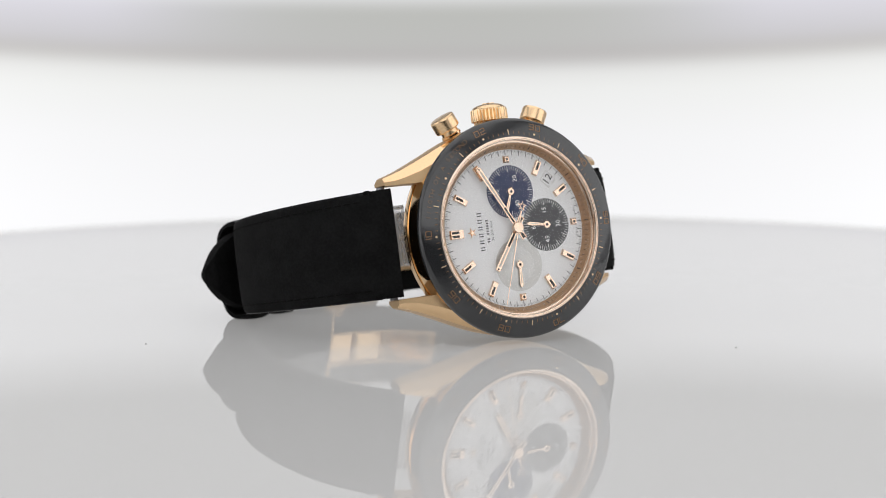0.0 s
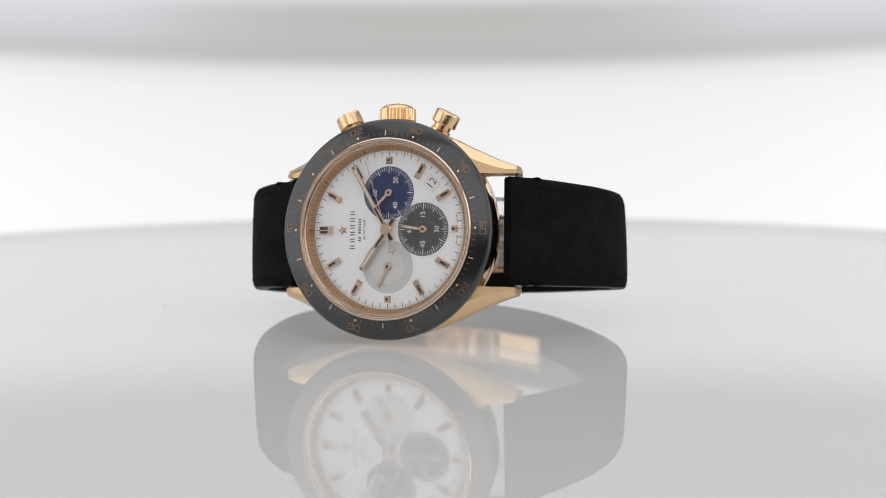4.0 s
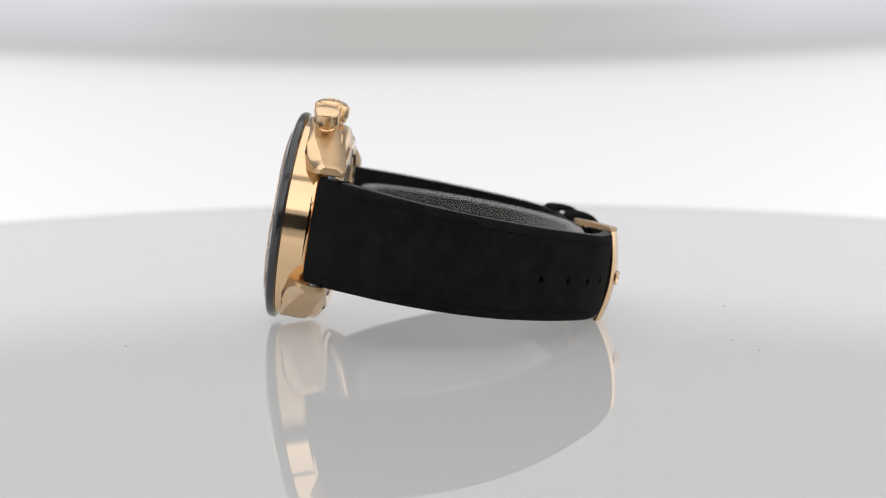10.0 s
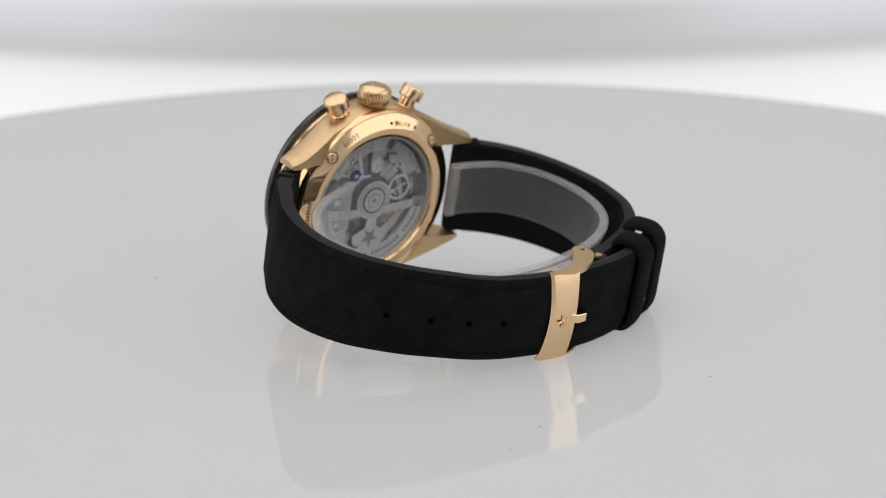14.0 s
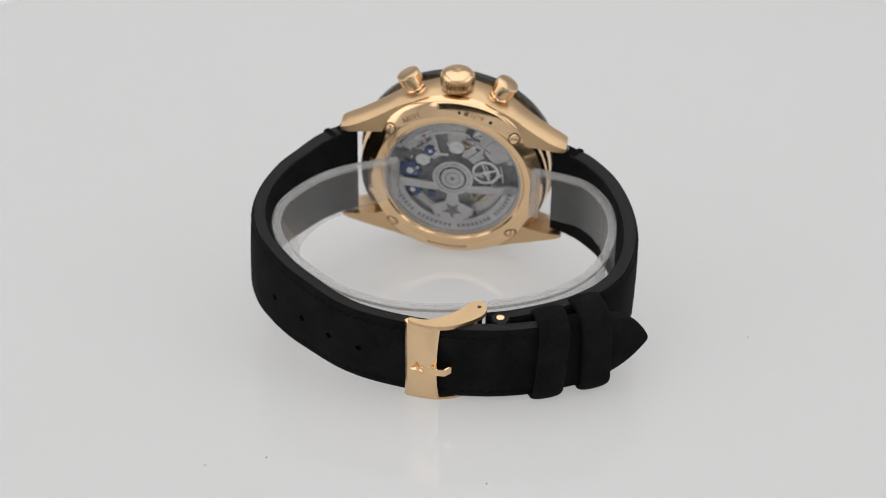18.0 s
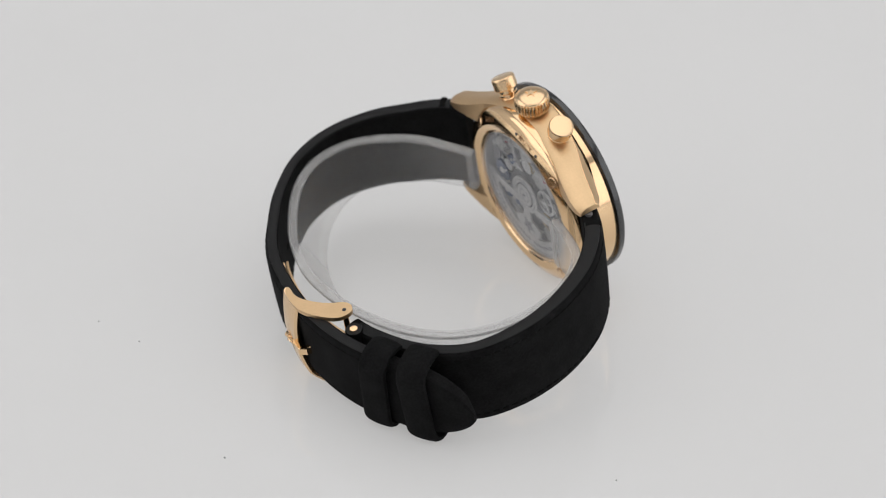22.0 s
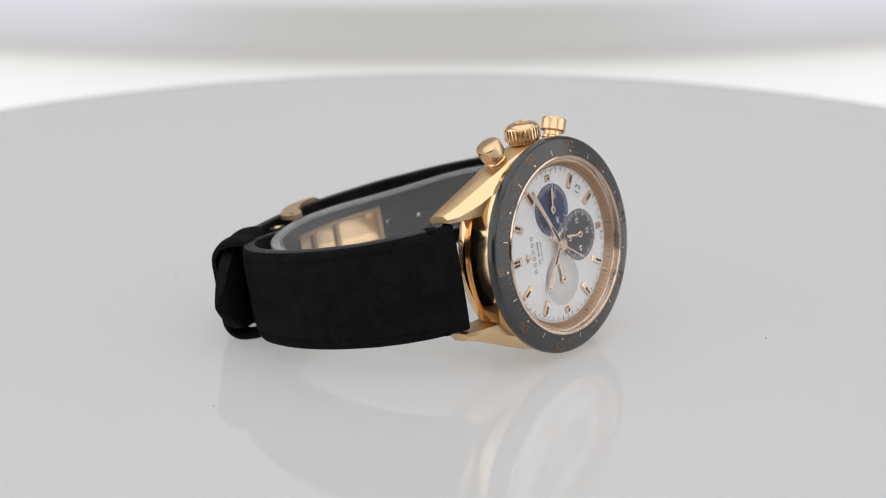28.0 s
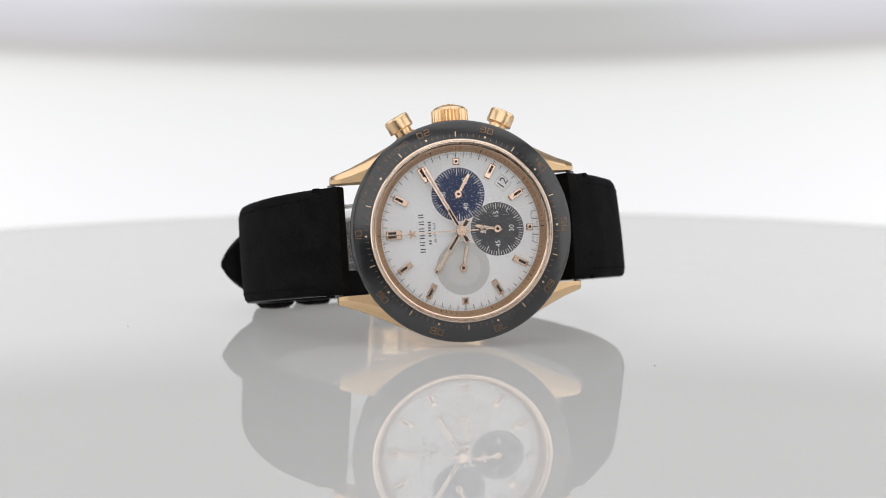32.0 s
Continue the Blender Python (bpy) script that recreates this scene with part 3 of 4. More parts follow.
def build_crown():
    m = Matrix.Translation((20.4, 0, -4.2)) @ Matrix.Rotation(radians(90), 4, "Y")
    teeth = []
    for i in range(96):
        a = 2 * math.pi * i / 96
        r = 3.55 if i % 3 else 3.25
        teeth.append((a, r))
    rings = []
    for z, k in ((0, 0.86), (0.6, 0.88), (0.75, 1.0), (2.75, 1.0), (3.05, 0.96)):
        rings.append([m @ Vector((r * k * math.cos(a), r * k * math.sin(a), z)) for a, r in teeth])
    crown = part("crown", loft(rings), GOLD_SOFT, watch, "fluted rose gold crown")
    part("crown_cap", lathe([(0, 4.05), (1.0, 4.01), (1.9, 3.88), (2.6, 3.64), (3.05, 3.34), (3.26, 3.0), (3.27, 2.7), (0, 2.65)], 48, closed=False, m=m), GOLD_SOFT, crown)
    part("crown_star", slab(star(1.25, 0.5), 3.85, 4.16, m=m), GOLD_SOFT, crown, smooth=False)
    for side in (1, -1):
        m2 = Matrix.Translation((18.7, 8.5 * side, -4.3)) @ Matrix.Rotation(radians(27) * side, 4, "Z") @ Matrix.Rotation(radians(90), 4, "Y")
        push = part("pusher", lathe([(0, 4.4), (1.95, 4.36), (2.3, 4.24), (2.44, 4.0), (2.46, 3.8), (2.46, 1.85), (2.34, 1.66), (0, 1.64)], 40, closed=False, m=m2), GOLD_SOFT, watch, "round rose gold pump pusher")
        part("stem", lathe([(0, 1.8), (1.7, 1.8), (1.7, 0.7), (0, 0.7)], 32, closed=False, m=m2), GOLD_SOFT, push)
        part("collar", lathe([(0, 0.8), (1.85, 0.78), (1.98, 0.65), (1.98, 0.3), (1.85, 0.15), (0, 0.15)], 32, closed=False, m=m2), GOLD, push)
        part("waist", lathe([(0, 0.25), (1.6, 0.25), (1.6, -0.3), (0, -0.3)], 28, closed=False, m=m2), GOLD, push)
        part("sleeve", lathe([(0, -0.15), (1.9, -0.15), (2.02, -0.3), (2.02, -3.8), (0, -3.8)], 32, closed=False, m=m2), GOLD, push, "polished gold sleeve let into the flank")


def build_back():
    ring = [(14.95, -9.2), (15.2, -9.5), (16.5, -9.86), (16.7, -9.8), (18.9, -8.7), (19.4, -8.35), (19.75, -7.7), (19.75, -6.4), (14.5, -6.4), (14.5, -9.2)]
    back = part("case_back", lathe(ring, 144), GOLD, watch, "polished rose gold case back ring")
    ob = part("back_crystal", lathe([(0, -9.5), (14.93, -9.4), (14.93, -8.95), (0, -8.95)], 96, closed=False), SAPPHIRE_BACK, watch, "clear sapphire display back")
    ob.visible_shadow = False
    slope = math.atan2(1.1, 2.2)

    def on_ring(a, r=17.5):
        """On the ring's bevel, seen from behind; a counts from 3 o'clock towards 12."""
        z = -9.8 + (r - 16.7) * math.tan(slope)
        return Matrix.Rotation(radians(a), 4, "Z") @ Matrix.Translation((r, 0, z)) @ Matrix.Rotation(-slope, 4, "Y") @ Matrix.Rotation(math.pi, 4, "X") @ Matrix.Rotation(radians(-90), 4, "Z")

    for a in (-48, 46, 134, 226):
        screw = part("case_screw", lathe([(0, 0.2), (0.85, 0.2), (1.0, 0.08), (1.0, -0.4), (0, -0.4)], 32, closed=False, m=on_ring(a, 17.6)), GOLD, back, "small slotted gold screw")
        part("screw_seat", lathe([(1.05, 0.04), (1.35, 0.04), (1.35, -0.2), (1.05, -0.2)], 32, m=on_ring(a, 17.6)), ENGRAVED, back)
        part("slot", slab(rect(1.5, 0.24), 0.15, 0.22, m=on_ring(a, 17.6) @ Matrix.Rotation(radians(35), 4, "Z")), ENGRAVED, back, smooth=False)
    part("writing", placed(writing("100M", 1.15, 0.03, 1.15), on_ring(-30) @ Matrix.Translation((0, 0, 0.02)) @ Matrix.Rotation(math.pi, 4, "Z")), ENGRAVED, back, smooth=False)
    part("writing", placed(writing("Au750", 0.9, 0.03, 1.1), on_ring(15) @ Matrix.Translation((0, 0, 0.02)) @ Matrix.Rotation(math.pi, 4, "Z")), ENGRAVED, back, smooth=False)
    part("hallmark", slab(star(0.75, 0.32), 0, 0.04, m=on_ring(8.5)), ENGRAVED, back, "small struck star mark", smooth=False)
    for a in (4, 26):
        part("hallmark", slab(disc(0.35, 12), 0, 0.04, m=on_ring(a)), INK, back, smooth=False)
    for i in range(11):
        part("engraved_bar", slab(rect(0.5, 0.8), 0, 0.03, m=on_ring(170 + i * 2.6)), ENGRAVED, back, smooth=False)
        part("engraved_bar", slab(rect(0.5, 0.8), 0, 0.03, m=on_ring(258 + i * 2.4)), ENGRAVED, back, smooth=False)

    plate = part("movement", slab(disc(14.5, 96), -6.9, -6.4), DARK_STEEL, watch, "grey automatic movement seen through the case back")
    part("movement_ring", lathe([(13.9, -8.8), (14.5, -8.8), (14.5, -6.5), (13.9, -6.5)], 96), STEEL, plate)

    def low(outline, z, depth, mat, name, bevel=0.06):
        """A plate on the movement, its face towards the back at -z; the outline is (x, y) in the watch."""
        flip = Matrix.Diagonal((1, 1, -1, 1))
        return part(name, slab(outline, z - depth, z, m=flip, bevel=bevel), mat, plate)

    def arc(r0, r1, a0, a1, n=28):
        """A curved plate; angles from 3 o'clock towards 12."""
        out = [(r1 * math.cos(radians(a0 + (a1 - a0) * i / n)), r1 * math.sin(radians(a0 + (a1 - a0) * i / n))) for i in range(n + 1)]
        return out + [(r0 * math.cos(radians(a1 - (a1 - a0) * i / n)), r0 * math.sin(radians(a1 - (a1 - a0) * i / n))) for i in range(n + 1)]

    def wheel(x, y, r, z, mat, spokes, name, rim=0.16):
        flip = Matrix.Diagonal((1, 1, -1, 1)) @ Matrix.Translation((x, y, 0))
        ob = part(name, lathe([(r * (1 - rim), z), (r, z), (r, z - 0.3), (r * (1 - rim), z - 0.3)], 48, m=flip), mat, plate)
        for k in range(spokes):
            part("spoke", slab(rect(r * 0.13, r * 0.9, 0, r * 0.45), z - 0.25, z - 0.02, m=flip @ clock(360 * k / spokes + 20)), mat, plate, smooth=False)
        part("arbor", slab(disc(r * 0.18, 20), z - 0.3, z + 0.1, m=flip), mat, plate)
        return ob

    # bridges of the upper half
    low(arc(9.0, 13.2, 20, 66), 7.5, 0.5, STEEL, "bridge")
    low(arc(5.2, 8.3, 18, 52), 7.35, 0.4, STEEL, "bridge")
    low(arc(10.6, 13.2, -60, 12), 7.5, 0.5, STEEL, "bridge")
    low(arc(5.4, 9.6, -50, -28), 7.4, 0.4, STEEL, "bridge")
    low(arc(6.0, 10.0, -8, 10), 7.6, 0.5, STEEL, "lever")
    low([(4.6, -3.6), (11.6, -5.4), (11.9, -4.6), (4.9, -2.6)], 7.7, 0.3, STEEL, "lever")
    low([(4.8, 3.0), (9.8, 8.2), (9.3, 8.8), (4.2, 3.9)], 7.7, 0.3, STEEL, "lever")
    low([(9.6, -1.2), (12.9, -1.6), (12.9, 0.4), (11.2, 0.6), (10.6, 2.6), (9.6, 2.5)], 7.75, 0.3, STEEL, "hammer")
    low(arc(8.2, 12.8, 100, 152), 7.45, 0.5, STEEL, "bridge")
    low(arc(8.6, 12.6, 206, 258), 7.45, 0.5, STEEL, "bridge")
    low(arc(4.8, 7.4, 120, 240), 7.3, 0.4, DARK_STEEL, "bridge")
    wheel(1.8, 6.8, 2.9, 8.0, BRIGHT_STEEL, 4, "balance_wheel", 0.2)
    wheel(-4.4, 5.6, 2.0, 7.5, BRASS, 5, "going_wheel")
    wheel(7.6, -7.4, 1.7, 7.6, STEEL, 5, "going_wheel")
    wheel(3.4, -8.6, 2.3, 7.3, DARK_STEEL, 3, "chronograph_wheel")
    wheel(8.2, 2.4, 1.3, 7.7, BRASS, 3, "going_wheel")
    def cog(x, y, r, teeth, z, mat, name):
        """A toothed wheel with a bright arbor."""
        rim = [(x + r * k * math.cos(2 * math.pi * i / (4 * teeth)), y + r * k * math.sin(2 * math.pi * i / (4 * teeth))) for i, k in enumerate((0.84, 0.84, 1.0, 1.0) * teeth)]
        low(rim, z, 0.5, mat, name, 0)
        low(disc(r * 0.3, 20, x, y), z + 0.15, 0.4, BRIGHT_STEEL, "arbor")

    cog(0.4, -9.2, 2.5, 10, 7.85, BLUED, "blued_column_wheel")
    cog(5.9, -4.9, 1.35, 12, 7.9, BLUED, "blued_wheel")
    cog(-4.6, -8.6, 1.9, 14, 7.75, BLUED, "blued_wheel")
    cog(3.4, -6.6, 1.5, 16, 7.7, BRIGHT_STEEL, "steel_wheel")
    cog(7.4, 0.6, 1.7, 18, 7.7, BRIGHT_STEEL, "steel_wheel")
    low(disc(0.8, 20, -5.2, -4.6), 7.9, 0.4, BLUED, "blued_screw")
    for x, y in ((-3.7, 8.1), (9.9, -6.4), (7.2, 6.6), (-2.6, -5.6)):
        low(disc(0.45, 16, x, y), 7.8, 0.4, RUBY, "jewel")
    for x, y in ((11.6, 5.2), (8.6, 9.4), (12.2, -3.6), (10.6, -8.2), (4.8, 11.8), (6.4, -11.4)):
        low(disc(0.6, 16, x, y), 7.8, 0.5, STEEL, "steel_screw")
    # springs, pins and small levers between the bridges
    rng = random.Random(5)
    for r, a0, span in ((12.0, -52, 30), (11.2, -24, 40), (9.8, 16, 34), (7.6, 60, 30), (10.4, 70, 22), (6.4, -70, 40), (8.8, 150, 36), (9.4, 196, 30)):
        low(arc(r, r + 0.22, a0, a0 + span), 7.95, 0.25, BRIGHT_STEEL, "spring", 0)
    for k in range(26):
        a, r = radians(rng.uniform(-92, 92)), rng.uniform(5.0, 12.6)
        x, y = r * math.cos(a), r * math.sin(a)
        if k % 3:
            low(disc(rng.uniform(0.25, 0.5), 14, x, y), 7.9 + rng.uniform(0, 0.15), 0.5, rng.choice((BRIGHT_STEEL, STEEL, DARK_STEEL)), "pin")
        else:
            d = rng.uniform(0, 6.3)
            u, v, n = Vector((math.cos(d), math.sin(d))), Vector((-math.sin(d), math.cos(d))), rng.uniform(1.4, 2.6)
            low([tuple(Vector((x, y)) + u * i * n + v * j) for i, j in ((-0.5, -0.2), (0.4, -0.35), (0.5, 0), (0.4, 0.35), (-0.5, 0.2))], 7.85, 0.25, rng.choice((STEEL, BRIGHT_STEEL, DARK_STEEL)), "small_lever", 0.05)
    # rotor: an open half disc with a star
    low(disc(2.5, 48), 8.75, 0.3, STEEL, "rotor_hub")
    low(arc(2.95, 4.3, 0, 359.9, 60), 8.6, 0.3, STEEL, "rotor_ring", 0)
    low(arc(1.45, 1.6, 0, 359.9, 48), 8.79, 0.1, DARK_STEEL, "turned_line", 0)
    low(arc(3.5, 3.62, 0, 359.9, 60), 8.63, 0.1, DARK_STEEL, "turned_line", 0)
    low(disc(0.45, 12), 8.85, 0.2, DARK_STEEL, "rotor_bolt")
    low(arc(10.9, 13.75, 94, 266, 60), 8.6, 0.6, STEEL, "rotor_rim", 0)
    low([(-1.6, 3.8), (-0.9, 13.7), (-3.0, 13.4), (-3.4, 3.0)], 8.6, 0.35, STEEL, "rotor_arm")
    low([(-1.6, -3.8), (-0.9, -13.7), (-3.0, -13.4), (-3.4, -3.0)], 8.6, 0.35, STEEL, "rotor_arm")
    low([(-3.6, 1.0), (-3.6, -1.0), (-6.2, -1.5), (-7.6, -4.6), (-9.4, -4.2), (-10.0, -2.6), (-11.2, -2.2), (-11.2, 2.2), (-10.0, 2.6), (-9.4, 4.2), (-7.6, 4.6), (-6.2, 1.5)], 8.62, 0.3, STEEL, "rotor_shield", 0)
    low(star(2.3, 0.95, -8.4, 0, 180), 8.66, 0.2, DARK_STEEL, "rotor_star", 0)
    low([(-3.8, 1.1), (-3.8, -1.1), (-6.4, -0.5), (-6.4, 0.5)], 8.6, 0.3, STEEL, "rotor_strut", 0)
    for y in (1, -1):
        low([(-8.4, 2.2 * y), (-9.0, 1.2 * y), (-10.4, 4.4 * y), (-11.2, 3.6 * y)][:: y], 8.6, 0.3, STEEL, "rotor_strut", 0)
    for i in range(34):
        a = 104 + i * 4.6
        if i % 9 in (7,):
            continue
        m = Matrix.Diagonal((1, 1, -1, 1)) @ Matrix.Rotation(radians(a), 4, "Z") @ Matrix.Translation((12.4, 0, 0))
        part("engraved_bar", slab(rect(0.85, 0.6), 8.58, 8.63, m=m), DARK_STEEL, plate, smooth=False)
    return back, plate


build_bezel()
build_case()
build_crystal()
build_dial()
HANDS = build_hands()
build_crown()
back, plate = build_back()

# strap halves, in the (y, z) plane of their outer face
SIX_PATH = [(-22.3, -5.9), (-24.6, -7.7), (-28.4, -11.8), (-31.4, -16.8), (-34.4, -22.4), (-36.3, -30), (-36.0, -37.0), (-33.6, -43.6), (-30.3, -48.2), (-26.0, -52.7), (-21.0, -56.5), (-15.1, -60.4), (-8.2, -63), (1, -64.5), (10, -64.7), (19, -63.3), (27, -60.4), (36, -55.6), (44.2, -50.4)]
TWELVE_PATH = [(22.3, -5.6), (25.4, -7.0), (30, -10.2), (35, -16), (38.6, -24), (40.2, -32), (39.9, -39.6), (38, -46), (33.8, -51.4), (28, -55.2), (20, -58), (14, -59)]


def taper(a, b, at=0.55):
    return lambda s: a + (b - a) * min(1.0, s / at)


def twelve_high(s):
    """The upper edge of the short half, drawn in towards the clasp."""
    return 10.3 - 2.9 * s - 1.9 * max(0.0, (s - 0.72) / 0.28) ** 1.3


SIX_LOW, SIX_HIGH = taper(-10.3, -9.35, 0.4), taper(10.3, 7.4)


def six_flare(s):
    """The lower edge of the long strap half swells outwards near the case."""
    return 0.8 * math.sin(math.pi * min(1.0, s / 0.5))


def build_strap():
    def tip(f, s0, goal):
        return lambda s: f(s) if s < s0 else goal + (f(s) - goal) * max(0.015, 1 - ((s - s0) / (1 - s0)) ** 2) ** 0.62

    six = part("strap_six_side", band(SIX_PATH, 240, tip(SIX_LOW, 0.885, -1.5), tip(SIX_HIGH, 0.885, -1.1), lambda s: taper(3.6, 2.6, 0.35)(s) * (1 - 0.4 * max(0.0, (s - 0.93) / 0.07) ** 2 - 0.4 * max(0.0, (s - 0.985) / 0.015)), 1, flare=six_flare), SUEDE, watch, "long black nubuck strap half with punched holes")
    twelve = part("strap_twelve_side", band(TWELVE_PATH, 70, taper(-10.3, -9.7, 1), twelve_high, taper(3.6, 2.8, 0.6), -1), SUEDE, watch, "short black nubuck strap half")
    return six, twelve


def bored(ob, holes, radius):
    """Bores round holes through a strap, along its thickness, and keeps the result as the mesh."""
    cutters = []
    for p, inward in holes:
        bm = bmesh.new()
        m = Matrix.Translation(p * MM) @ inward.to_track_quat("Z", "X").to_matrix().to_4x4() @ Matrix.Diagonal((MM, MM, MM, 1))
        lathe([(0, -2), (radius * 0.88, -2), (radius * 0.88, 0.5), (radius, 5), (0, 5)], 20, closed=False, bm=bm, m=m)
        bmesh.ops.recalc_face_normals(bm, faces=bm.faces)
        me = bpy.data.meshes.new("bore")
        bm.to_mesh(me)
        bm.free()
        cut = new("bore", me)
        cutters.append(cut)
        mod = ob.modifiers.new("bore", "BOOLEAN")
        mod.operation, mod.object, mod.solver = "DIFFERENCE", cut, "EXACT"
    me = bpy.data.meshes.new_from_object(ob.evaluated_get(bpy.context.evaluated_depsgraph_get()))
    ob.modifiers.clear()
    ob.data = me
    for cut in cutters:
        bpy.data.objects.remove(cut)


def seam(parent, path, n, low, high, side, s0, s1, step, lift, flare=None):
    """Two rows of stitches along the edges of a strap's outer face."""
    bm = bmesh.new()
    rows = spline(path, n)
    length = sum((b[0] - a[0]).length for a, b in zip(rows, rows[1:]))
    count = int(length / step)
    for k in range(count):
        s = (k + 0.5) / count
        if not s0 < s < s1:
            continue
        p, tan = rows[min(n, int(s * n))]
        nxt = rows[min(n, int(s * n) + 1)][0]
        p = p.lerp(nxt, s * n - int(s * n))
        out = Vector((tan.y, -tan.x)) * side
        for x in (low(s) + 1.75, high(s) - 1.75):
            swell = flare(s) * (high(s) - x) / (high(s) - low(s)) if flare else 0.0
            q = p + out * (lift + swell)
            m = Matrix(((0, 1, 0, x), (tan.x, 0, out.x, q.x), (tan.y, 0, out.y, q.y), (0, 0, 0, 1)))
            slab([(-0.68, -0.14), (-0.38, -0.22), (0.38, -0.22), (0.68, -0.14), (0.68, 0.14), (0.38, 0.22), (-0.38, 0.22), (-0.68, 0.14)], -0.2, 0.24, bm=bm, m=m, bevel=0.1)
    return tagged(part("stitching", bm, THREAD, parent, "black thread stitching"), kind="stuff")


def painted_edge(parent, path, n, edge, thick, side, out, s0, s1, flare=None):
    """The smooth lacquered edge of a strap: a thin bead along one side face."""
    rings = []
    for i, (p, tan) in enumerate(spline(path, n)):
        s = i / n
        if not s0 <= s <= s1:
            continue
        inward = Vector((-tan.y, tan.x)) * side
        th, x = thick(s), edge(s)
        ring = []
        for dx, d in ((-0.25, 0.4), (0.03, 0.42), (0.1, th * 0.35), (0.12, th * 0.55), (0.1, th * 0.75), (0.03, th - 0.3), (-0.25, th - 0.28)):
            q = p + inward * (d - (flare(s) if flare else 0.0))
            ring.append(Vector((x + out * dx, q.x, q.y)))
        rings.append(ring)
    return part("painted_edge", loft(rings), EDGE, parent, "smooth black lacquered strap edge")


def frame_at(path, y0, tail=True):
    """The place and axes on a strap path where it passes y0, late in its run."""
    rows = spline(path, 400)
    p, tan = min(rows[160:] if tail else rows, key=lambda r: abs(r[0].x - y0))
    return p, tan


def keeper(y0, width, depth, x0, x1, skew, label):
    """A leather loop round both strap ends."""
    p, tan = frame_at(SIX_PATH, y0)
    inward = Vector((-tan.y, tan.x))
    outline = []
    wide, tight = 3.6, 1.9
    corners = ((x0 + wide, wide - 1.3, 180, wide), (x1 - wide, wide - 1.3, 270, wide), (x1 - tight, depth - tight, 0, tight), (x0 + tight, depth - tight, 90, tight))
    for cx, cd, a0, bend in corners:
        for k in range(7):
            a = radians(a0 + 15 * k)
            outline.append((cx, cd, math.cos(a), math.sin(a), bend))
    rings = []
    for k in range(13):
        a = math.pi * (k - 0.0) / 12
        w, grow = -0.5 * math.cos(a), 0.35 + 0.85 * math.sin(a) ** 0.6 if 0 < k < 12 else 0.0
        ring = []
        for cx, cd, ux, ud, bend in outline:
            x, d = cx + ux * (bend - 0.4 + grow), cd - 0.2 + ud * (bend - 0.4 + grow)
            q = p + inward * d + tan * (w * width + skew * (x / 10))
            ring.append(Vector((x, q.x, q.y)))
        rings.append(ring)
    return part("keeper", loft(rings, closed=True), SUEDE, watch, label)


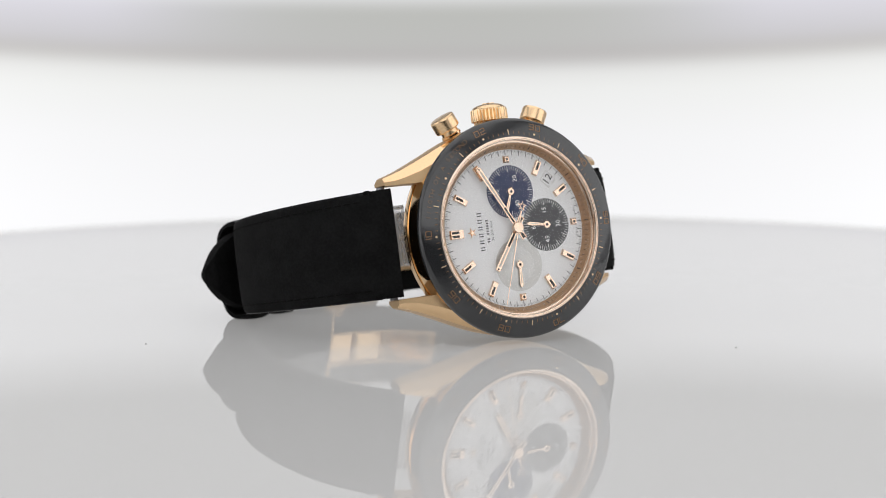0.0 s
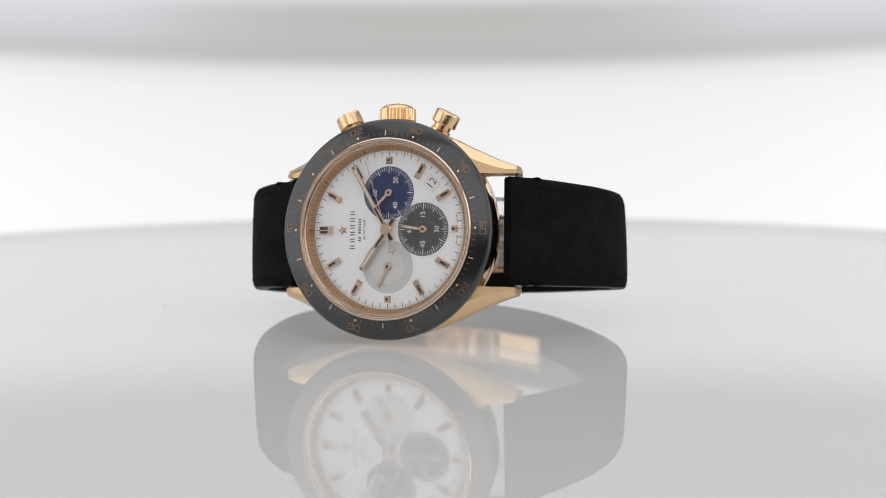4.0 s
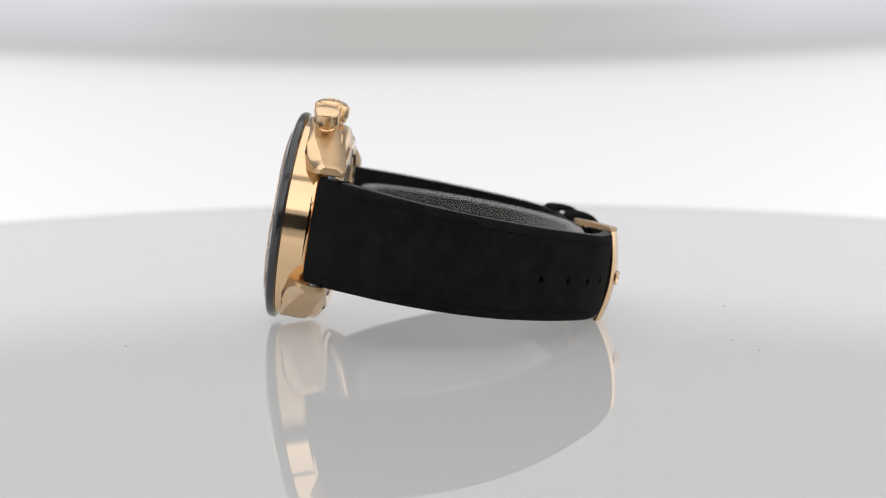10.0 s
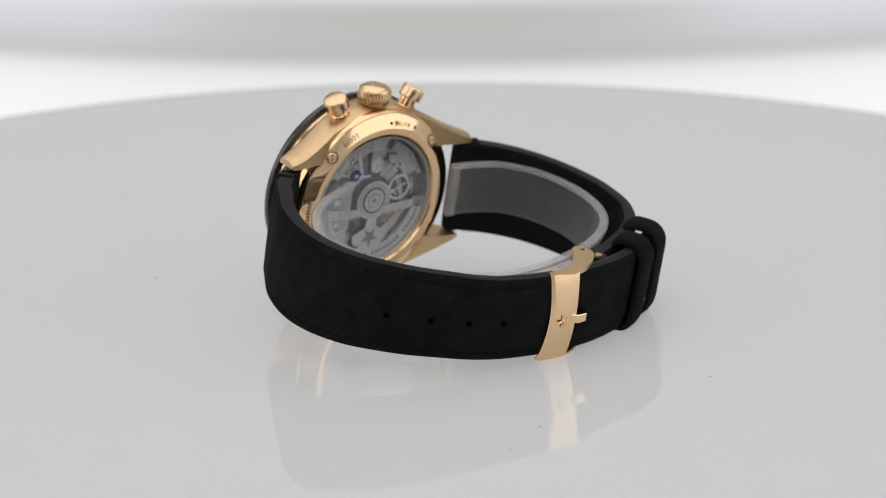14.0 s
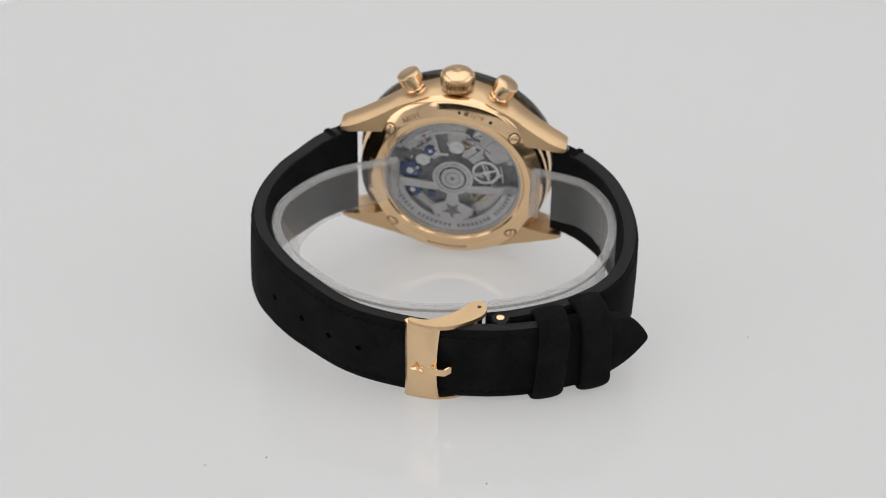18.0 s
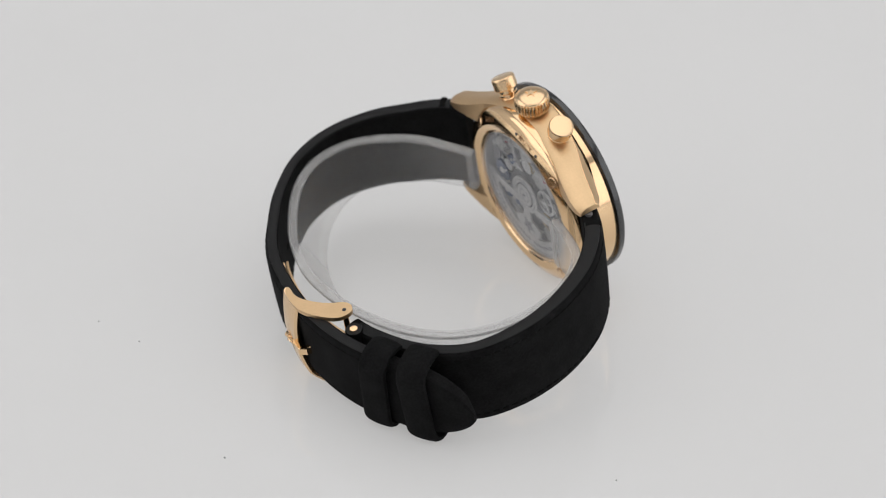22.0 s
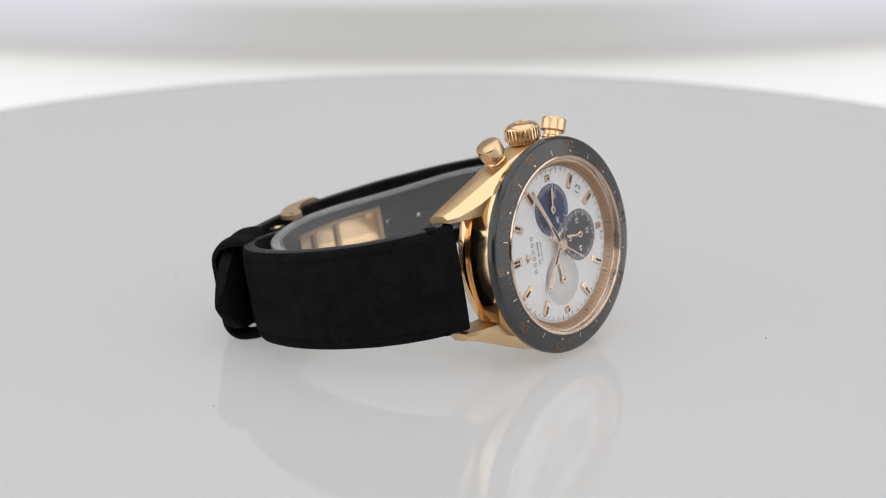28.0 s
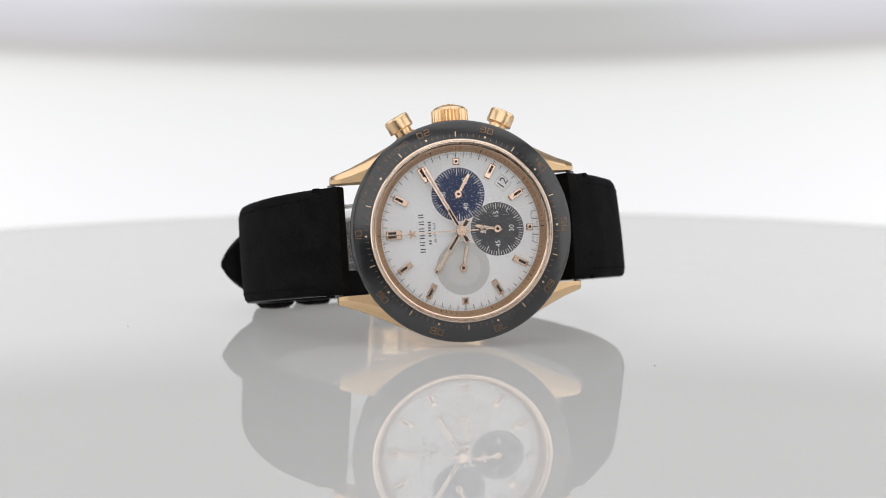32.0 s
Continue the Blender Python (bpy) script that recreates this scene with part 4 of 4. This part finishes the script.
def build_buckle():
    # bowed plate across the strap
    rings = []
    for i in range(25):
        f = i / 24
        x = -10.6 + 18.4 * f
        bow = 1.5 * (1 - (2 * f - 1) ** 2)
        wide = 0.4 * (2 * f - 1) ** 2
        ring = []
        for y, z in ((0.0 - wide, -63.6), (-0.3 - wide, -64.3), (0.2 - wide, -64.9), (2.8, -65.5), (5.3 + wide, -65.6), (5.8 + wide, -65.2), (5.7 + wide, -64.6), (2.8, -64.6)):
            ring.append(Vector((x, y, z - bow + 0.4)))
        rings.append(ring)
    plate = part("buckle", loft(rings), GOLD_SOFT, watch, "bowed rose gold pin buckle")
    side = [(-0.2, -63.2), (0.1, -64.4), (2.6, -65.2), (6.2, -65.3), (9.2, -64.2), (11.8, -62.4), (13.7, -60.6), (14.2, -58.6), (13.7, -57.0), (12.1, -56.4), (10.6, -57.2), (9.4, -59.4), (6.8, -61.8), (3.2, -63.9)]
    for _ in range(2):
        side = [(a[0] + (b[0] - a[0]) * f, a[1] + (b[1] - a[1]) * f) for a, b in zip(side, side[1:] + side[:1]) for f in (0.25, 0.75)]
    for x in (7.3, -10.6):
        m = Matrix(((0, 0, 1, x), (1, 0, 0, 0), (0, 1, 0, 0), (0, 0, 0, 1)))
        part("buckle_arm", slab(side, 0, 0.95, m=m), GOLD_BRUSHED, plate)
        if x > 0:
            part("pin_hole", slab(disc(0.42, 16, 12.6, -58.3), 0.9, 0.99, m=m), INK, plate, smooth=False)
    part("cross_pin", lathe([(0, -10), (0.6, -10), (0.6, 7.4), (0, 7.4)], 20, closed=False, m=Matrix(((0, 0, 1, 0), (1, 0, 0, 12.6), (0, 1, 0, -58.3), (0, 0, 0, 1)))), GOLD, plate)
    # tongue
    tongue = [(4.6, -66.2), (6.8, -67.4), (8.8, -67.3), (9.9, -66.1), (9.9, -64.4), (9.3, -64.4), (9.1, -65.8), (8.4, -66.5), (6.9, -66.5), (5.0, -65.6)]
    part("tongue", slab(tongue, -0.95, 0.75, m=Matrix(((0, 0, 1, -1.2), (1, 0, 0, -1.3), (0, 1, 0, 0), (0, 0, 0, 1))), bevel=0.15), GOLD, plate, "narrow gold buckle tongue")
    part("star", slab(star(1.5, 0.6), 0, 0.5, m=Matrix(((1, 0, 0, -1.6), (0, -1, 0, 2.3), (0, 0, -1, -66.5), (0, 0, 0, 1))), bevel=0.4), GOLD, plate, "raised star emblem", smooth=False)
    # folding clasp behind the strap
    blade = band([(-12.8, -58.9), (-9, -60.2), (-2, -61.6), (5, -61.6), (12.5, -60.3), (19.5, -57.3)], 24, lambda s: -5.0, lambda s: 2.6, lambda s: 0.8, 1, crown=0)
    clasp = part("clasp_blade", blade, GOLD, watch, "rose gold folding clasp blade")
    part("clasp_plate", band([(-13, -60.2), (-8, -62.0), (-2, -63.0)], 12, lambda s: -3.6, lambda s: 1.2, lambda s: 0.8, 1, crown=0), GOLD_BRUSHED, clasp)
    inner = [(-12.6, -58.0), (-9, -59.3), (-2, -60.7), (5, -60.7), (12.5, -59.4), (19.2, -56.6)]
    for x0, x1 in ((-5.0, -4.3), (1.9, 2.6)):
        part("clasp_rail", band(inner, 24, lambda s: x0, lambda s: x1, lambda s: 0.5, 1, crown=0), GOLD_BRUSHED, clasp)
    for a in (0, 2, 3):
        (ya, za), (yb, zb) = inner[a], inner[a + 1]
        f = 0.5 / math.hypot(yb - ya, zb - za)
        part("clasp_bar", band([(ya, za), (ya + (yb - ya) * f, za + (zb - za) * f), (ya + (yb - ya) * 2 * f, za + (zb - za) * 2 * f)], 4, lambda s: -4.3, lambda s: 1.9, lambda s: 0.45, 1, crown=0), GOLD_BRUSHED, clasp)
    m = Matrix(((0, 0, 1, 0), (1, 0, 0, 16.7), (0, 1, 0, -58.9), (0, 0, 0, 1)))
    lug = part("clasp_knuckle", lathe([(0, -8.6), (1.7, -8.6), (1.75, -8.3), (1.75, 6.3), (1.6, 6.6), (0, 6.6)], 28, closed=False, m=m), EDGE, watch, "black leather loop end round the clasp pin")
    part("pin_head", lathe([(0, 6.85), (0.75, 6.8), (0.85, 6.6), (0.85, 6.2), (0, 6.2)], 24, closed=False, m=m), GOLD, lug, "gold pin head")


six, twelve = build_strap()
seam(six, SIX_PATH, 300, SIX_LOW, SIX_HIGH, 1, 0.05, 0.86, 1.9, 0.01, six_flare)
seam(twelve, TWELVE_PATH, 200, taper(-10.3, -9.7, 1), twelve_high, -1, 0.08, 0.85, 1.9, 0.01)
painted_edge(six, SIX_PATH, 200, SIX_HIGH, taper(3.6, 2.6, 0.35), 1, 1, 0.03, 0.86)
painted_edge(six, SIX_PATH, 200, SIX_LOW, taper(3.6, 2.6, 0.35), 1, -1, 0.03, 0.86, six_flare)
painted_edge(twelve, TWELVE_PATH, 90, twelve_high, taper(3.6, 2.8, 0.6), -1, 1, 0.05, 0.98)
painted_edge(twelve, TWELVE_PATH, 90, taper(-10.3, -9.7, 1), taper(3.6, 2.8, 0.6), -1, -1, 0.05, 0.98)
punched = []
for hy, hz in ((-28.2, -50.5), (-22, -55.8), (-15.9, -59.7), (-9.7, -62.4)):
    rows = spline(SIX_PATH, 600)
    hp, ht = min(rows, key=lambda r: (r[0] - Vector((hy, hz))).length)
    punched.append((Vector((-1.5, hp.x, hp.y)), Vector((0, -ht.y, ht.x))))
bored(six, punched, 0.76)
for side, strap, path in ((-1, six, SIX_PATH), (1, twelve, TWELVE_PATH)):
    p, tan = min(spline(path, 300)[:60], key=lambda r: abs(abs(r[0].x) - 26.5))
    out = Vector((tan.y, -tan.x)) * -side
    for x in (9.9, -9.9):
        q = p + out * (0.35 if x < 0 and side < 0 else 0.0)
        m = Matrix(((1, 0, 0, x), (0, tan.x, out.x, q.x), (0, tan.y, out.y, q.y), (0, 0, 0, 1)))
        part("edge_stitch", slab([(-0.3, -0.65), (0.3, -0.65), (0.42, -0.3), (0.42, 0.3), (0.3, 0.65), (-0.3, 0.65), (-0.42, 0.3), (-0.42, -0.3)], -3.0, 0.08, m=m, bevel=0.15), THREAD, strap, "black edge stitch")
    part("spring_bar", lathe([(0, -10.7), (0.75, -10.7), (0.75, 10.7), (0, 10.7)], 16, closed=False, m=Matrix.Translation((0, side * 23.2, -8.2)) @ Matrix.Rotation(radians(90), 4, "Y")), DARK_STEEL, strap)
keeper(26.5, 6.0, 5.4, -10.3, 8.2, 0.6, "fixed black nubuck strap keeper")
keeper(34.4, 6.0, 6.2, -10.4, 8.6, -0.3, "sliding black nubuck strap keeper")
build_buckle()


def build_liner():
    path = [(-11.2, -12.4), (-15.8, -14.6), (-22.3, -18.2), (-27.6, -23.4), (-31.8, -31.2), (-31.5, -39.7), (-27, -47), (-19.6, -52.8), (-12.3, -56.4), (-2, -58.6), (9.6, -57.8), (21, -54), (29.4, -48), (34.4, -40), (36, -31), (34.2, -21.5), (29, -14.6), (22.4, -12.4), (17, -11.6)]

    def lean(s):
        """The foot of the strip is squeezed inwards where the strap presses on it."""
        f = min(1.0, max(0.0, (s - 0.08) / 0.2)) * min(1.0, max(0.0, (0.8 - s) / 0.25))
        return -4.8 * f * f * (3 - 2 * f)

    def top(s):
        """The edge dips a little towards the buckle."""
        f = min(1.0, max(0.0, (s - 0.25) / 0.15)) * min(1.0, max(0.0, (0.6 - s) / 0.2))
        return 6.9 - 1.3 * f * f * (3 - 2 * f)

    def bottom(s):
        return -4.2 + 1.8 * max(0.0, 1 - s / 0.08)

    ob = part("strap_liner", band(path, 110, bottom, top, lambda s: 1.7, 1, crown=0, flare=lean), FROST)
    part("rim", band(path, 110, lambda s: top(s) - 0.45, lambda s: top(s) + 0.25, lambda s: 1.8, 1, crown=0), FROST_RIM, ob, "edge of the plastic, its gathered light painted milky")
    for (ya, za), (yb, zb), edge_s in ((path[0], path[1], 0.0), (path[-2], path[-1], 1.0)):
        run = [(ya, za), (ya + (yb - ya) * 0.3, za + (zb - za) * 0.3)] if edge_s == 0.0 else [(yb - (yb - ya) * 0.3, zb - (zb - za) * 0.3), (yb, zb)]
        part("end_tab", band(run, 3, lambda s: bottom(edge_s) - 0.2, lambda s: top(edge_s) + 0.2, lambda s: 1.85, 1, crown=0), FROST_RIM, ob, "milky end of the plastic strip")
    rows = spline(path, 300)
    for k in (70, 118, 196, 244):
        p, tan = rows[k]
        inward = Vector((-tan.y, tan.x))
        q = p + inward * 0.85
        m = Matrix(((0, 0, 1, top(k / 300) + 0.24), (tan.x, inward.x, 0, q.x), (tan.y, inward.y, 0, q.y), (0, 0, 0, 1)))
        part("moulding_mark", lathe([(0.55, 0.06), (0.75, 0.06), (0.75, -0.1), (0.55, -0.1)], 24, m=m), FROST, ob)
    return tagged(ob, "frosted clear plastic protector curled inside the strap", "strap protector")


liner = build_liner()


def motions():
    """All that moves: the table with what lies on it, the backdrop on the arm, and the watch's hands."""
    spin = [(t, Matrix.Rotation(radians(a), 4, "Z")) for t, a in TURN]
    lying = Matrix.Translation(WATCH_AT) @ WATCH_ROT.to_4x4()
    walk(turntable, spin)
    walk(watch, [(t, m @ lying) for t, m in spin])
    walk(liner, [(t, m @ lying) for t, m in spin])
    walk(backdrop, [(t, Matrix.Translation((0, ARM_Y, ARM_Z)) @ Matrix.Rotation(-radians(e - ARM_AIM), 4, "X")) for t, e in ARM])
    walk(camera_body, [(t, arm_pose(e)) for t, e in ARM])
    hour, minute, chrono, running, seconds, minutes = HANDS
    for ob, start, rate, step in ((hour, 304.5, 1 / 120, 16), (minute, 59.6, 0.1, 16), (chrono, 288, 36, 0.5), (running, 271.8, 6, 4), (seconds, 290, 6, 4), (minutes, 8, 0.1, 16)):
        rows = [(k * step, Matrix.Translation(ob.location) @ clock(start + rate * k * step)) for k in range(int(32 / step) + 1)]
        walk(ob, rows)


motions()
